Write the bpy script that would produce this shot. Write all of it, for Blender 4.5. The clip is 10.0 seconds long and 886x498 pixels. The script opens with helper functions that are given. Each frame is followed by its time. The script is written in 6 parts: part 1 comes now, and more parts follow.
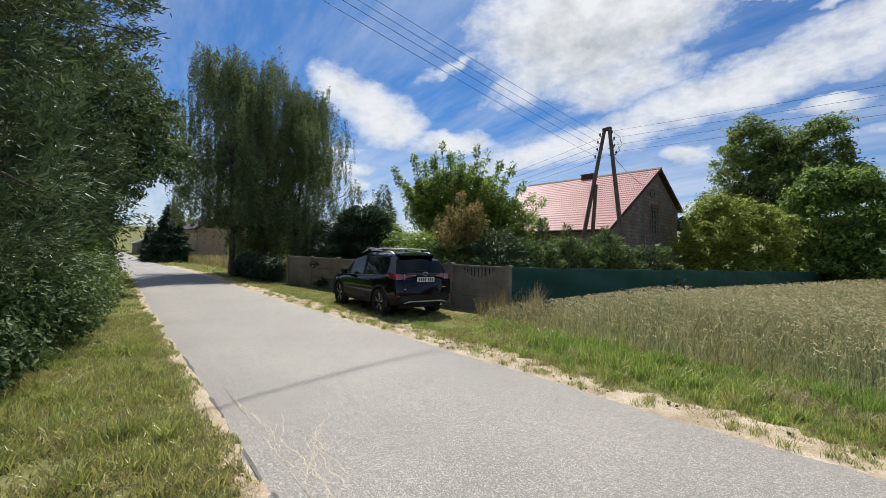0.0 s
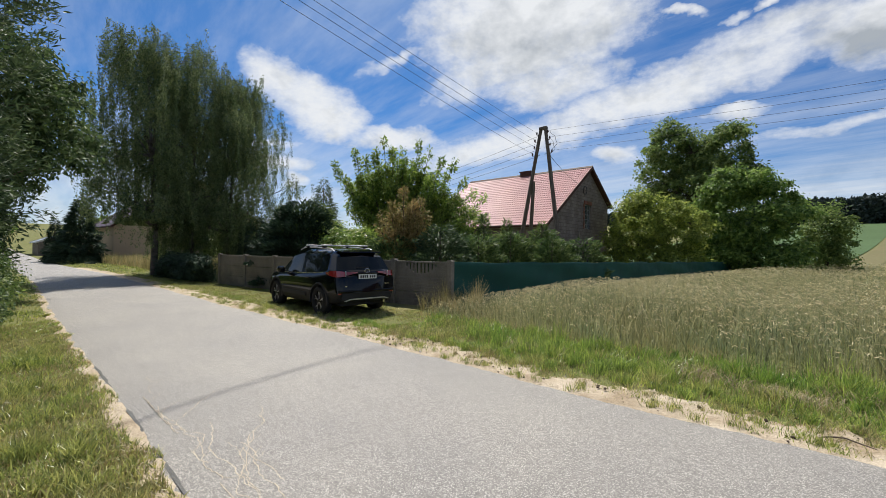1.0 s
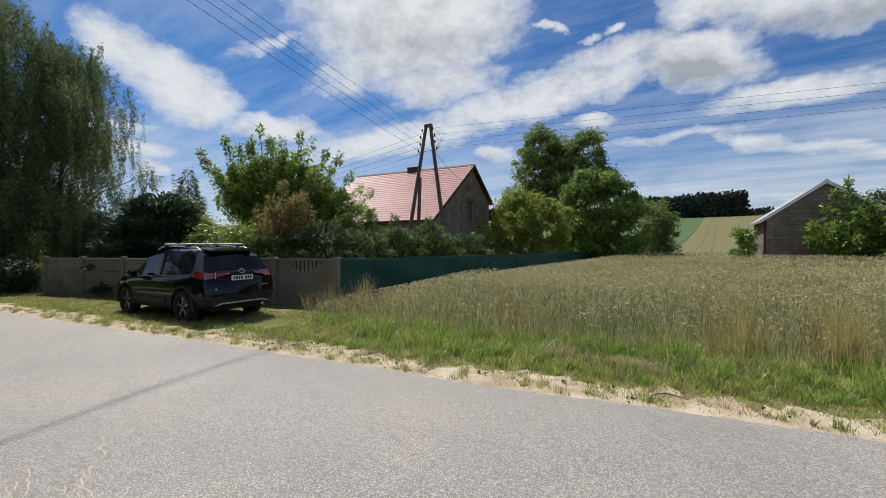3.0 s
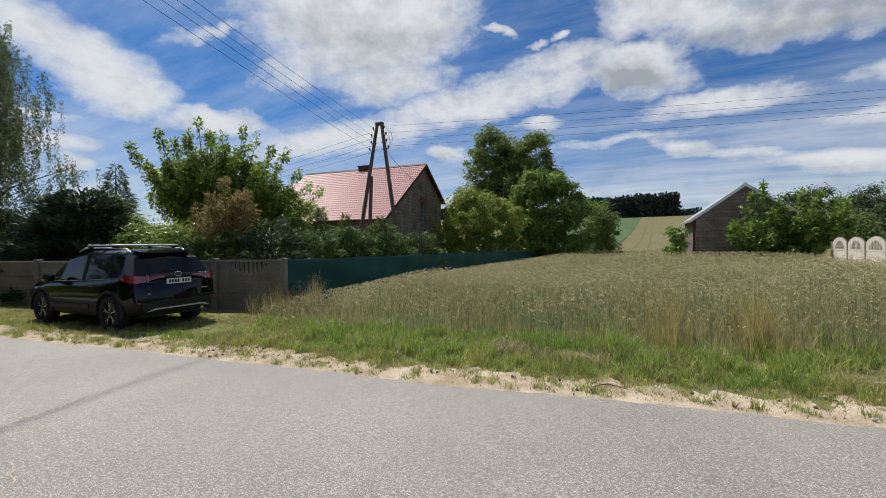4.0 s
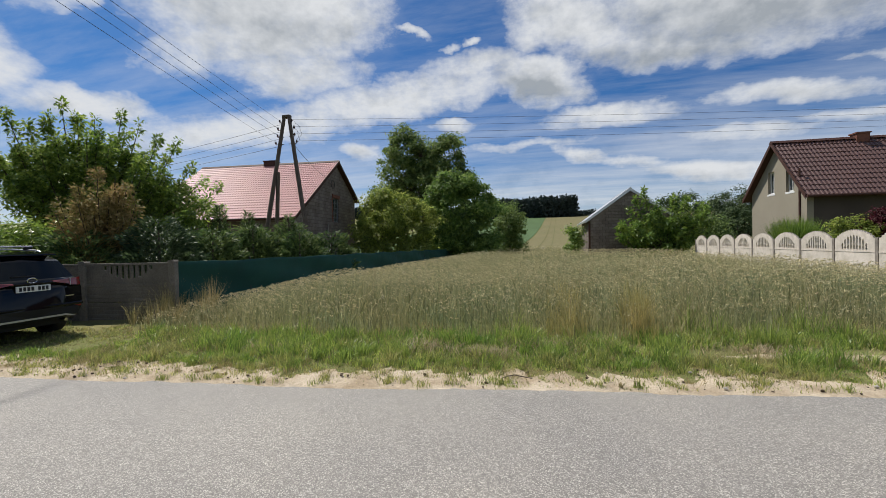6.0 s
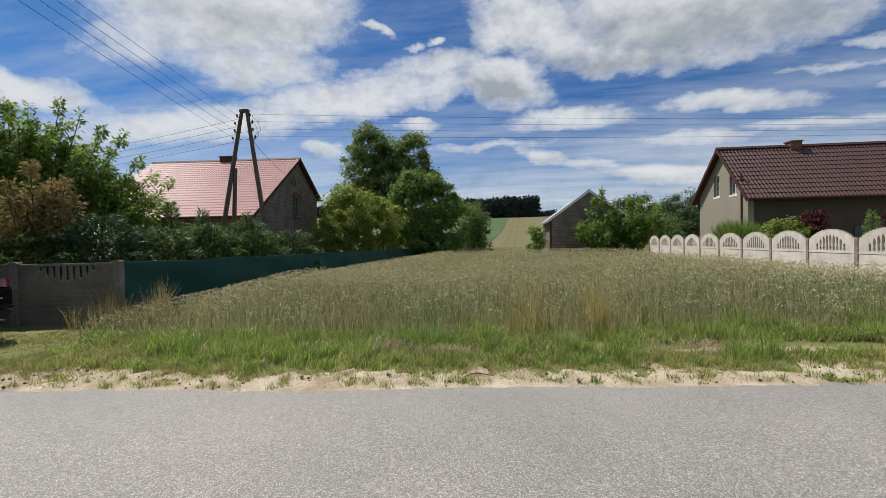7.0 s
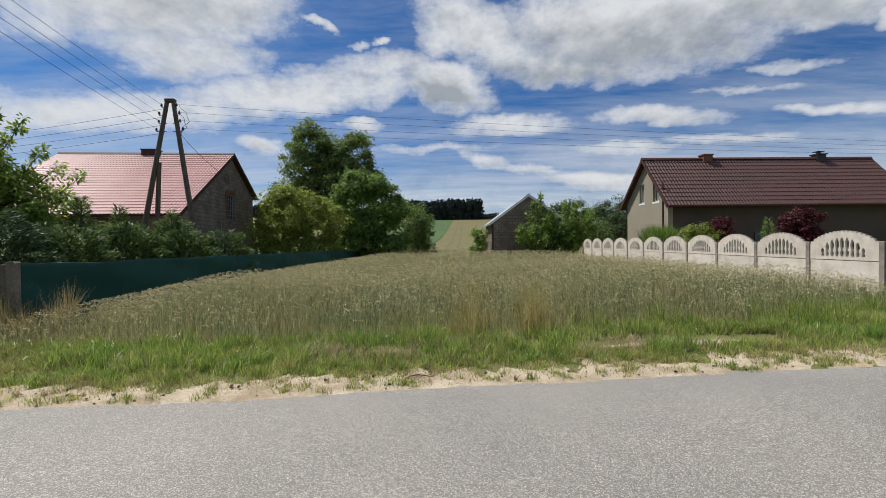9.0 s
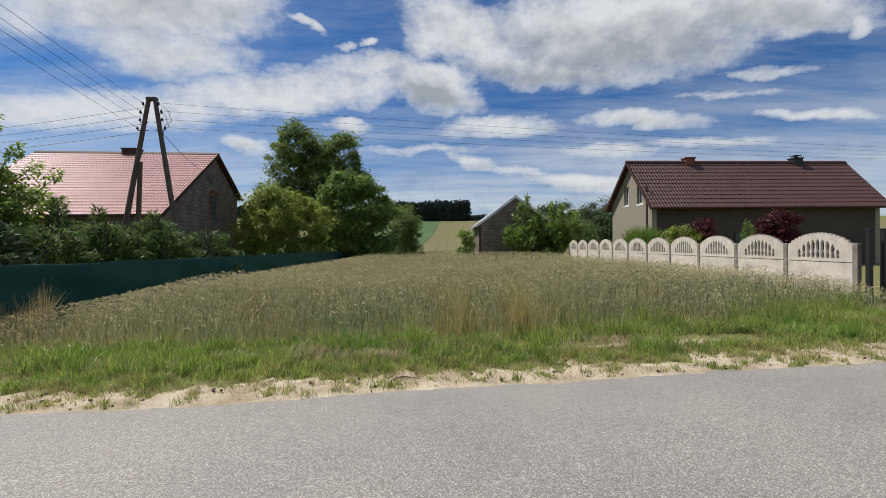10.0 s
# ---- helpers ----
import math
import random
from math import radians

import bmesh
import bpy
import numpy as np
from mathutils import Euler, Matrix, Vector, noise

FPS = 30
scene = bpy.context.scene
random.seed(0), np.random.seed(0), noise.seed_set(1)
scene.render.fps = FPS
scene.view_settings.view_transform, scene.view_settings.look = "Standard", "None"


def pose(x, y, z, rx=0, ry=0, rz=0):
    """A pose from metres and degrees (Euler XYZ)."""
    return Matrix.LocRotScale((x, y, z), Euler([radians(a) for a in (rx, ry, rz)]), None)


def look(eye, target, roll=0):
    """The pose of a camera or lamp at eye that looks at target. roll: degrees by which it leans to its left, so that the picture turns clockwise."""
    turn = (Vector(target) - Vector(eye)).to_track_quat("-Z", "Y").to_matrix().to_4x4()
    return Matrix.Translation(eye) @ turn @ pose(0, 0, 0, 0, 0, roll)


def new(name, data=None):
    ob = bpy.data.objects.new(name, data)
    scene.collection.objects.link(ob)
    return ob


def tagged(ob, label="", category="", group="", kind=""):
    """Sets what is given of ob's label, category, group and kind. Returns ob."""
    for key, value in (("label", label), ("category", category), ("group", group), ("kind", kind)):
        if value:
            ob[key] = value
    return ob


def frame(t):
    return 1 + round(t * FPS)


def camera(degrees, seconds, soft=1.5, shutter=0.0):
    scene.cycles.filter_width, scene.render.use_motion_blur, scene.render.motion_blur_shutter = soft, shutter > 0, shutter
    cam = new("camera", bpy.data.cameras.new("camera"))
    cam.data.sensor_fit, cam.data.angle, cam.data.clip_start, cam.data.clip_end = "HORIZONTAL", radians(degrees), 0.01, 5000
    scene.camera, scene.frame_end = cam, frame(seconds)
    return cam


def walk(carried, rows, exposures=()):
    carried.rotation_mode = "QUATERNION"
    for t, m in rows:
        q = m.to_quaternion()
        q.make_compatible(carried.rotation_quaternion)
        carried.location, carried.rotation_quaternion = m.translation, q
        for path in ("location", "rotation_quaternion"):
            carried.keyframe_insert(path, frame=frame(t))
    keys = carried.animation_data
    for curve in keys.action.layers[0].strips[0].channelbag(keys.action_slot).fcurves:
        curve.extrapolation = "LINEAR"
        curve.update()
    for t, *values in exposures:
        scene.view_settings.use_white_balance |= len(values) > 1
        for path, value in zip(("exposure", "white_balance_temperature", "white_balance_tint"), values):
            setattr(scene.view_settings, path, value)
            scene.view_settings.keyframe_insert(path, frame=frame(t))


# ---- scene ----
cam = camera(94.97, 10.0, soft=0.8)

PATH = [
    (0, pose(-0.197, -0.196, 1.659, 90.63, -1.63, 55.99)),
    (0.5, pose(-0.184, -0.175, 1.657, 90.46, -1.20, 52.05)),
    (1, pose(-0.170, -0.156, 1.654, 90.24, -0.84, 48.13)),
    (1.5, pose(-0.161, -0.137, 1.654, 90.07, -0.45, 44.18)),
    (2, pose(-0.153, -0.116, 1.654, 89.90, -0.16, 40.24)),
    (2.5, pose(-0.140, -0.098, 1.653, 89.76, 0.11, 36.36)),
    (4, pose(-0.117, -0.071, 1.658, 89.48, 0.73, 26.05)),
    (4.5, pose(-0.105, -0.058, 1.656, 89.43, 0.85, 22.96)),
    (5, pose(-0.093, -0.033, 1.652, 89.37, 1.13, 19.88)),
    (5.5, pose(-0.086, -0.012, 1.647, 89.31, 1.19, 16.92)),
    (7, pose(-0.062, -0.005, 1.645, 89.04, 1.07, 9.26)),
    (7.5, pose(-0.049, 0.004, 1.643, 89.02, 1.05, 6.88)),
    (8, pose(-0.037, 0.015, 1.641, 89.01, 0.94, 4.74)),
    (8.5, pose(-0.030, 0.012, 1.641, 89.06, 0.84, 2.88)),
    (9, pose(-0.019, 0.003, 1.641, 89.17, 0.72, 1.44)),
    (9.5, pose(-0.008, -0.000, 1.643, 89.26, 0.71, 0.38)),
    (10, pose(-0.000, 0.000, 1.644, 89.33, 0.69, -0.30)),
]
walk(cam, PATH, [(0.0, 0.2), (1.5, 0.14), (3.5, 0.0), (6.0, -0.03), (10.0, -0.06)])

# ---- light ----
SUN = Vector((-0.473, 0.248, 0.845)).normalized()
sun_data = bpy.data.lights.new("sun", "SUN")
sun_data.energy, sun_data.angle, sun_data.color = 5.2, radians(0.75), (1.0, 0.95, 0.87)
sun = new("sun", sun_data)
sun.matrix_world = look((0, 0, 60), Vector((0, 0, 60)) - SUN)

world = bpy.data.worlds.new("world")
scene.world = world
world.use_nodes = True
wt = world.node_tree
wt.nodes.clear()


def wnode(kind, **values):
    n = wt.nodes.new(kind)
    for k, v in values.items():
        setattr(n, k, v)
    return n


def wmath(op, a, b=None, c=None, clamp=False):
    n = wnode("ShaderNodeMath", operation=op, use_clamp=clamp)
    for i, v in enumerate((a, b, c)):
        if v is None:
            continue
        if isinstance(v, (int, float)):
            n.inputs[i].default_value = v
        else:
            wt.links.new(v, n.inputs[i])
    return n.outputs[0]


sky = wnode("ShaderNodeTexSky", sky_type="NISHITA", sun_disc=False)
sky.sun_elevation, sky.sun_rotation = math.asin(SUN.z), math.atan2(SUN.x, SUN.y)
sky.air_density, sky.dust_density, sky.ozone_density = 1.0, 0.6, 2.2
coord = wnode("ShaderNodeTexCoord")
split = wnode("ShaderNodeSeparateXYZ")
wt.links.new(coord.outputs["Generated"], split.inputs[0])
dx, dy, dz = split.outputs
lift = wmath("MAXIMUM", wmath("ADD", dz, 0.10), 0.02)
plane = wnode("ShaderNodeCombineXYZ")
wt.links.new(wmath("DIVIDE", dx, lift), plane.inputs[0])
wt.links.new(wmath("DIVIDE", dy, lift), plane.inputs[1])


def wnoise(scale, detail, rough, stretch=(1, 1, 1), turn=0.0, shift=(0, 0, 0)):
    m = wnode("ShaderNodeMapping")
    m.inputs["Scale"].default_value = stretch
    m.inputs["Rotation"].default_value = (0, 0, radians(turn))
    m.inputs["Location"].default_value = shift
    wt.links.new(plane.outputs[0], m.inputs[0])
    n = wnode("ShaderNodeTexNoise")
    n.inputs["Scale"].default_value, n.inputs["Detail"].default_value, n.inputs["Roughness"].default_value = scale, detail, rough
    wt.links.new(m.outputs[0], n.inputs[0])
    return n.outputs[0]


# clouds: heaps by their bearing, height, half-widths and lean in degrees, thickness and greyness of the base
azim = wmath("MULTIPLY", wmath("ARCTAN2", dx, dy), 57.2958)
elev = wmath("MULTIPLY", wmath("ARCSINE", dz), 57.2958)
dome = wnode("ShaderNodeCombineXYZ")
wt.links.new(wmath("MULTIPLY", azim, 0.1), dome.inputs[0])
wt.links.new(wmath("MULTIPLY", elev, 0.15), dome.inputs[1])


def dnoise(scale, detail, rough, z=0.0, turn=0.0, stretch=(1, 1, 1)):
    m = wnode("ShaderNodeMapping")
    m.inputs["Location"].default_value, m.inputs["Scale"].default_value = (0, 0, z), stretch
    m.inputs["Rotation"].default_value = (0, 0, radians(turn))
    wt.links.new(dome.outputs[0], m.inputs[0])
    n = wnode("ShaderNodeTexNoise")
    n.inputs["Scale"].default_value, n.inputs["Detail"].default_value, n.inputs["Roughness"].default_value = scale, detail, rough
    wt.links.new(m.outputs[0], n.inputs[0])
    return n.outputs[0]


small = wmath("MULTIPLY", elev, 0.055, clamp=True)
wa = wmath("ADD", azim, wmath("MULTIPLY", wmath("MULTIPLY", wmath("SUBTRACT", dnoise(1.7, 4, 0.55, 2.0), 0.5), 6.0), small))
we = wmath("ADD", elev, wmath("MULTIPLY", wmath("MULTIPLY", wmath("SUBTRACT", dnoise(1.9, 4, 0.55, 9.0), 0.5), 3.6), small))
CLOUDS = [
    (-36.6, 28.8, 14.8, 6.9, 4, 1.8, 0.35), (-33.5, 22.0, 8.3, 2.8, 3, 1.2, 0.2), (-43.3, 24.2, 6.6, 2.8, 25, 1.0, 0.1), (-53.7, 25.6, 6.7, 0.5, 21, 0.55, 0),
    (-66.0, 18.5, 7.1, 3.3, -22, 1.5, 0.15), (-70.7, 21.2, 4.2, 2.3, -23, 1.3, 0.1), (-18.5, 19.6, 17.6, 2.5, 9, 1.3, 0.1), (-37.3, 15.0, 15.2, 1.9, 10, 0.95, 0.1),
    (-9.4, 23.3, 7.1, 1.5, 8, 1.0, 0.0), (-1.1, 26.9, 3.8, 2.2, 5, 1.1, 0.2), (-0.4, 21.0, 6.8, 2.6, -16, 1.7, 1.0), (23.4, 25.2, 16.5, 4.9, -7, 1.7, 0.8),
    (3.8, 27.3, 9.4, 3.3, -25, 1.4, 0.3), (38.9, 24.3, 8.7, 2.5, -22, 1.5, 0.8), (15.2, 22.4, 12.7, 2.4, -6, 1.3, 0.9), (26.4, 15.0, 7.3, 1.0, -9, 1.2, 0.2),
    (42.7, 12.7, 4.8, 0.6, -12, 1.1, 0.1), (33.6, 11.6, 5.5, 0.5, -7, 0.8, 0), (38.5, 17.9, 3.6, 0.4, -11, 0.55, 0), (35.1, 16.6, 3.9, 0.3, -9, 0.5, 0),
    (45.5, 20.2, 0.9, 1.2, -34, 1.2, 0.2), (19.5, 7.8, 5.4, 1.2, -8, 1.5, 0.25), (5.0, 11.3, 3.6, 1.1, -15, 1.3, 0.3), (-24.6, 12.5, 3.1, 1.0, -4, 1.3, 0.3),
    (-13.1, 15.9, 2.7, 0.6, -3, 1.0, 0.1), (10.8, 9.9, 3.8, 0.7, -6, 1.0, 0.2), (8.1, 15.8, 7.9, 1.2, -1, 1.1, 0.1), (-3.3, 13.1, 7.9, 0.6, 2, 0.8, 0),
    (22.9, 11.6, 5.7, 0.6, -3, 0.8, 0), (-18.6, 27.2, 2.1, 0.5, -13, 1.1, 0), (-9.9, 26.0, 1.0, 0.5, -0, 1.2, 0), (-12.3, 25.5, 1.3, 0.4, -4, 0.7, 0),
    (-55.3, 15.0, 5.1, 1.3, -4, 1.4, 0.2), (-68.7, 8.4, 1.1, 0.6, -5, 1.0, 0.1), (-70.0, 11.0, 4.0, 0.8, 6, 0.9, 0.1), (-71.2, 13.2, 3.3, 0.5, 3, 0.8, 0),
    (-54.4, 15.4, 5.2, 1.3, -5, 1.3, 0.2), (-68.3, 9.2, 1.4, 0.7, -9, 1.0, 0), (70, 40, 30, 8, 0, 1.1, 0.4), (-140, 40, 45, 14, 10, 1.1, 0.4),
    (150, 35, 40, 12, -10, 1.1, 0.4), (0, 62, 60, 14, 0, 1.0, 0.5),
]
heap, base = None, None
for az, el, wide, high, lean, thick, grey in CLOUDS:
    wide, high = wide * 1.12, high * 1.15
    da, de = wmath("SUBTRACT", wa, az), wmath("SUBTRACT", we, el)
    c, s = math.cos(radians(lean)), math.sin(radians(lean))
    u = wmath("DIVIDE", wmath("ADD", wmath("MULTIPLY", da, c), wmath("MULTIPLY", de, s)), wide)
    v = wmath("DIVIDE", wmath("SUBTRACT", wmath("MULTIPLY", de, c), wmath("MULTIPLY", da, s)), high)
    q = wmath("ADD", wmath("MULTIPLY", u, u), wmath("MULTIPLY", v, v))
    one = wmath("MULTIPLY", wmath("SUBTRACT", 1.0, q), thick)
    heap = one if heap is None else wmath("MAXIMUM", heap, one)
    if grey >= 0.2:
        under = wmath("MULTIPLY", wmath("MULTIPLY", one, grey), wmath("SUBTRACT", 0.55, v, clamp=True))
        base = under if base is None else wmath("MAXIMUM", base, under)
heap = wmath("MAXIMUM", heap, -0.8)
puffs = wmath("SUBTRACT", dnoise(5.5, 9, 0.62, 5.0), 0.5)
streaks = wnoise(1.0, 9, 0.62, (0.5, 2.2, 1), 62, (0.4, 2.2, 0))
low = wmath("MULTIPLY", wmath("SUBTRACT", 18.0, elev), 0.027, clamp=True)
dens = wmath("ADD", wmath("ADD", heap, wmath("MULTIPLY", puffs, 1.75)), wmath("MULTIPLY", wmath("SUBTRACT", streaks, 0.5), 2.0))
thin = wmath("MULTIPLY", wmath("SUBTRACT", wmath("ADD", streaks, low), 0.44), 1.9, clamp=True)
solid = wmath("SMOOTH_MIN", 1.0, wmath("MAXIMUM", wmath("MULTIPLY", wmath("ADD", dens, 0.2), 0.72), 0.0), 0.5)
halo = wmath("MULTIPLY", wmath("ADD", wmath("ADD", heap, 0.75), wmath("MULTIPLY", wmath("SUBTRACT", streaks, 0.5), 3.0)), 0.34, clamp=True)
veil = wmath("MAXIMUM", wmath("MULTIPLY", thin, 0.72), wmath("MULTIPLY", halo, 0.48))
cover = wmath("SUBTRACT", 1.0, wmath("MULTIPLY", wmath("SUBTRACT", 1.0, solid), wmath("SUBTRACT", 1.0, veil)))
lumps = wmath("SUBTRACT", dnoise(2.6, 7, 0.58, 13.0), 0.5)
shade = wmath("ADD", wmath("MULTIPLY", wmath("MAXIMUM", base, 0.0), 0.9), wmath("MULTIPLY", lumps, 1.9), clamp=True)
tone = wnode("ShaderNodeMix", data_type="RGBA")
wt.links.new(shade, tone.inputs["Factor"])
tone.inputs["A"].default_value, tone.inputs["B"].default_value = (7.4, 7.6, 7.85, 1), (3.6, 3.95, 4.35, 1)
mixed = wnode("ShaderNodeMix", data_type="RGBA")
wt.links.new(cover, mixed.inputs["Factor"])
deep = wnode("ShaderNodeMix", data_type="RGBA", blend_type="MULTIPLY")
deep.inputs["Factor"].default_value = 1.0
wt.links.new(sky.outputs[0], deep.inputs["A"])
deep.inputs["B"].default_value = (0.27, 0.54, 0.84, 1)
wt.links.new(deep.outputs["Result"], mixed.inputs["A"])
wt.links.new(tone.outputs["Result"], mixed.inputs["B"])
back = wnode("ShaderNodeBackground")
back.inputs["Strength"].default_value = 0.1
wt.links.new(mixed.outputs["Result"], back.inputs[0])
wt.links.new(back.outputs[0], wnode("ShaderNodeOutputWorld").inputs[0])

# ---- materials ----


def material(name, base, rough=0.8, vary=0.25, scale=3.0, fine=60.0, bump=0.3, metal=0.0, second=None, island=0.0, spec=0.3,
             through_light=0.0, coat=0.0, stretch=(1, 1, 1), dist=0.01, obrand=0.0):
    """A surface with two scales of variation: broad patches (towards second) and fine grain with relief."""
    m = bpy.data.materials.new(name)
    m.use_nodes = True
    t = m.node_tree
    b = t.nodes["Principled BSDF"]
    out = t.nodes["Material Output"]
    L = t.links.new
    tc = t.nodes.new("ShaderNodeTexCoord")
    mp = t.nodes.new("ShaderNodeMapping")
    mp.inputs["Scale"].default_value = stretch
    L(tc.outputs["Object"], mp.inputs[0])

    def tex(s, d, r=0.6):
        n = t.nodes.new("ShaderNodeTexNoise")
        n.inputs["Scale"].default_value, n.inputs["Detail"].default_value, n.inputs["Roughness"].default_value = s, d, r
        L(mp.outputs[0], n.inputs[0])
        return n.outputs[0]
    broad, grain = tex(scale, 5), tex(fine, 3)
    ramp = t.nodes.new("ShaderNodeMapRange")
    ramp.inputs[1].default_value, ramp.inputs[2].default_value = 0.35, 0.65
    L(broad, ramp.inputs[0])
    mix = t.nodes.new("ShaderNodeMix")
    mix.data_type = "RGBA"
    two = second or tuple(c * (1 - vary) for c in base)
    mix.inputs["A"].default_value, mix.inputs["B"].default_value = (*base, 1), (*two, 1)
    L(ramp.outputs[0], mix.inputs["Factor"])
    hsv = t.nodes.new("ShaderNodeHueSaturation")
    L(mix.outputs["Result"], hsv.inputs["Color"])
    val = t.nodes.new("ShaderNodeMapRange")
    val.inputs[1].default_value, val.inputs[2].default_value = 0.3, 0.7
    val.inputs[3].default_value, val.inputs[4].default_value = 1 - vary, 1 + vary
    L(grain, val.inputs[0])
    last = val.outputs[0]
    for amount, kind, socket in ((island, "ShaderNodeNewGeometry", "Random Per Island"), (obrand, "ShaderNodeObjectInfo", "Random")):
        if amount:
            g = t.nodes.new(kind)
            r = t.nodes.new("ShaderNodeMapRange")
            r.inputs[3].default_value, r.inputs[4].default_value = 1 - amount, 1 + amount
            L(g.outputs[socket], r.inputs[0])
            mul = t.nodes.new("ShaderNodeMath")
            mul.operation = "MULTIPLY"
            L(last, mul.inputs[0])
            L(r.outputs[0], mul.inputs[1])
            last = mul.outputs[0]
            if kind == "ShaderNodeNewGeometry":
                h = t.nodes.new("ShaderNodeMapRange")
                h.inputs[3].default_value, h.inputs[4].default_value = 0.5 + 0.05 * amount, 0.5 - 0.05 * amount
                L(g.outputs[socket], h.inputs[0])
                L(h.outputs[0], hsv.inputs["Hue"])
    L(last, hsv.inputs["Value"])
    L(hsv.outputs[0], b.inputs["Base Color"])
    b.inputs["Roughness"].default_value, b.inputs["Metallic"].default_value = rough, metal
    b.inputs["Specular IOR Level"].default_value = spec
    b.inputs["Coat Weight"].default_value = coat
    b.inputs["Coat Roughness"].default_value = 0.04
    if bump:
        bp = t.nodes.new("ShaderNodeBump")
        bp.inputs["Strength"].default_value, bp.inputs["Distance"].default_value = bump, dist
        L(grain, bp.inputs["Height"])
        L(bp.outputs[0], b.inputs["Normal"])
    if through_light:
        tr = t.nodes.new("ShaderNodeBsdfTranslucent")
        L(hsv.outputs[0], tr.inputs[0])
        ms = t.nodes.new("ShaderNodeMixShader")
        ms.inputs[0].default_value = through_light
        L(b.outputs[0], ms.inputs[1])
        L(tr.outputs[0], ms.inputs[2])
        L(ms.outputs[0], out.inputs[0])
    return m


def leaf(name, base, second, rough=0.55, island=0.35, light=0.35, spec=0.3):
    return material(name, base, rough, 0.15, 0.7, 9.0, 0, 0, second, island, spec, light)


def speckle(m, scale, low, high, stretch=(1, 1, 1)):
    """Grains of lighter and darker stone over a material's colour."""
    t = m.node_tree
    hsv = next(n for n in t.nodes if n.type == "HUE_SAT")
    src = hsv.inputs["Value"].links[0].from_socket
    tc = next(n for n in t.nodes if n.type == "MAPPING")
    v = t.nodes.new("ShaderNodeTexVoronoi")
    v.inputs["Scale"].default_value = scale
    t.links.new(tc.outputs[0], v.inputs["Vector"])
    s = t.nodes.new("ShaderNodeSeparateColor")
    t.links.new(v.outputs["Color"], s.inputs[0])
    p = t.nodes.new("ShaderNodeMath")
    p.operation = "POWER"
    p.inputs[1].default_value = 3.2
    t.links.new(s.outputs[0], p.inputs[0])
    r = t.nodes.new("ShaderNodeMapRange")
    r.inputs[3].default_value, r.inputs[4].default_value = low, high
    t.links.new(p.outputs[0], r.inputs[0])
    mu = t.nodes.new("ShaderNodeMath")
    mu.operation = "MULTIPLY"
    t.links.new(src, mu.inputs[0])
    t.links.new(r.outputs[0], mu.inputs[1])
    t.links.new(mu.outputs[0], hsv.inputs["Value"])
    return m


def courses(m, wide, high, joint, low):
    """Block courses with darker joints, laid in the wall's own y and z."""
    t = m.node_tree
    hsv = next(n for n in t.nodes if n.type == "HUE_SAT")
    src = hsv.inputs["Value"].links[0].from_socket
    tc = next(n for n in t.nodes if n.type == "TEX_COORD")
    sp = t.nodes.new("ShaderNodeSeparateXYZ")
    t.links.new(tc.outputs["Object"], sp.inputs[0])
    ad = t.nodes.new("ShaderNodeMath")
    ad.operation = "ADD"
    t.links.new(sp.outputs[0], ad.inputs[0])
    t.links.new(sp.outputs[1], ad.inputs[1])
    co = t.nodes.new("ShaderNodeCombineXYZ")
    t.links.new(ad.outputs[0], co.inputs[0])
    t.links.new(sp.outputs[2], co.inputs[1])
    b = t.nodes.new("ShaderNodeTexBrick")
    b.inputs["Scale"].default_value = 1.0
    b.inputs["Brick Width"].default_value, b.inputs["Row Height"].default_value, b.inputs["Mortar Size"].default_value = wide, high, joint
    b.inputs["Color1"].default_value, b.inputs["Color2"].default_value, b.inputs["Mortar"].default_value = (1, 1, 1, 1), (0.72, 0.72, 0.72, 1), (low, low, low, 1)
    t.links.new(co.outputs[0], b.inputs["Vector"])
    mu = t.nodes.new("ShaderNodeMath")
    mu.operation = "MULTIPLY"
    t.links.new(src, mu.inputs[0])
    t.links.new(b.outputs["Color"], mu.inputs[1])
    t.links.new(mu.outputs[0], hsv.inputs["Value"])
    return m


M_ASPHALT = material("asphalt", (0.252, 0.235, 0.208), 0.68, 0.2, 0.45, 95, 0.8, second=(0.205, 0.193, 0.177), dist=0.006, spec=0.55)
speckle(M_ASPHALT, 150, 0.7, 2.25)
M_PATCH = material("asphalt_edge", (0.14, 0.137, 0.13), 0.8, 0.3, 2, 80, 0.9, dist=0.006)
M_CRACK = material("crack_sand", (0.5, 0.43, 0.33), 0.95, 0.2, 8, 120, 0.3)
M_SAND = material("sand", (0.56, 0.475, 0.36), 0.95, 0.2, 1.9, 40, 1.0, second=(0.36, 0.285, 0.195), dist=0.025, spec=0.1)
M_SOIL = material("verge_ground", (0.13, 0.15, 0.05), 0.95, 0.3, 0.9, 30, 0.6, second=(0.19, 0.175, 0.075), dist=0.03, spec=0.1)
M_FARGREEN = material("green_crop", (0.085, 0.135, 0.058), 0.95, 0.12, 0.05, 1.2, 0.3, spec=0.1)
M_TRACK = material("flattened_crop", (0.14, 0.135, 0.06), 0.95, 0.14, 0.3, 2, 0.3, spec=0.1)
M_FARTAN = material("ripe_crop", (0.175, 0.152, 0.078), 0.95, 0.14, 0.03, 1.2, 0.3, second=(0.15, 0.142, 0.068), spec=0.1)
M_CONC = material("weathered_concrete", (0.21, 0.185, 0.155), 0.9, 0.3, 1.5, 35, 0.7, second=(0.13, 0.118, 0.1), obrand=0.12, dist=0.006)
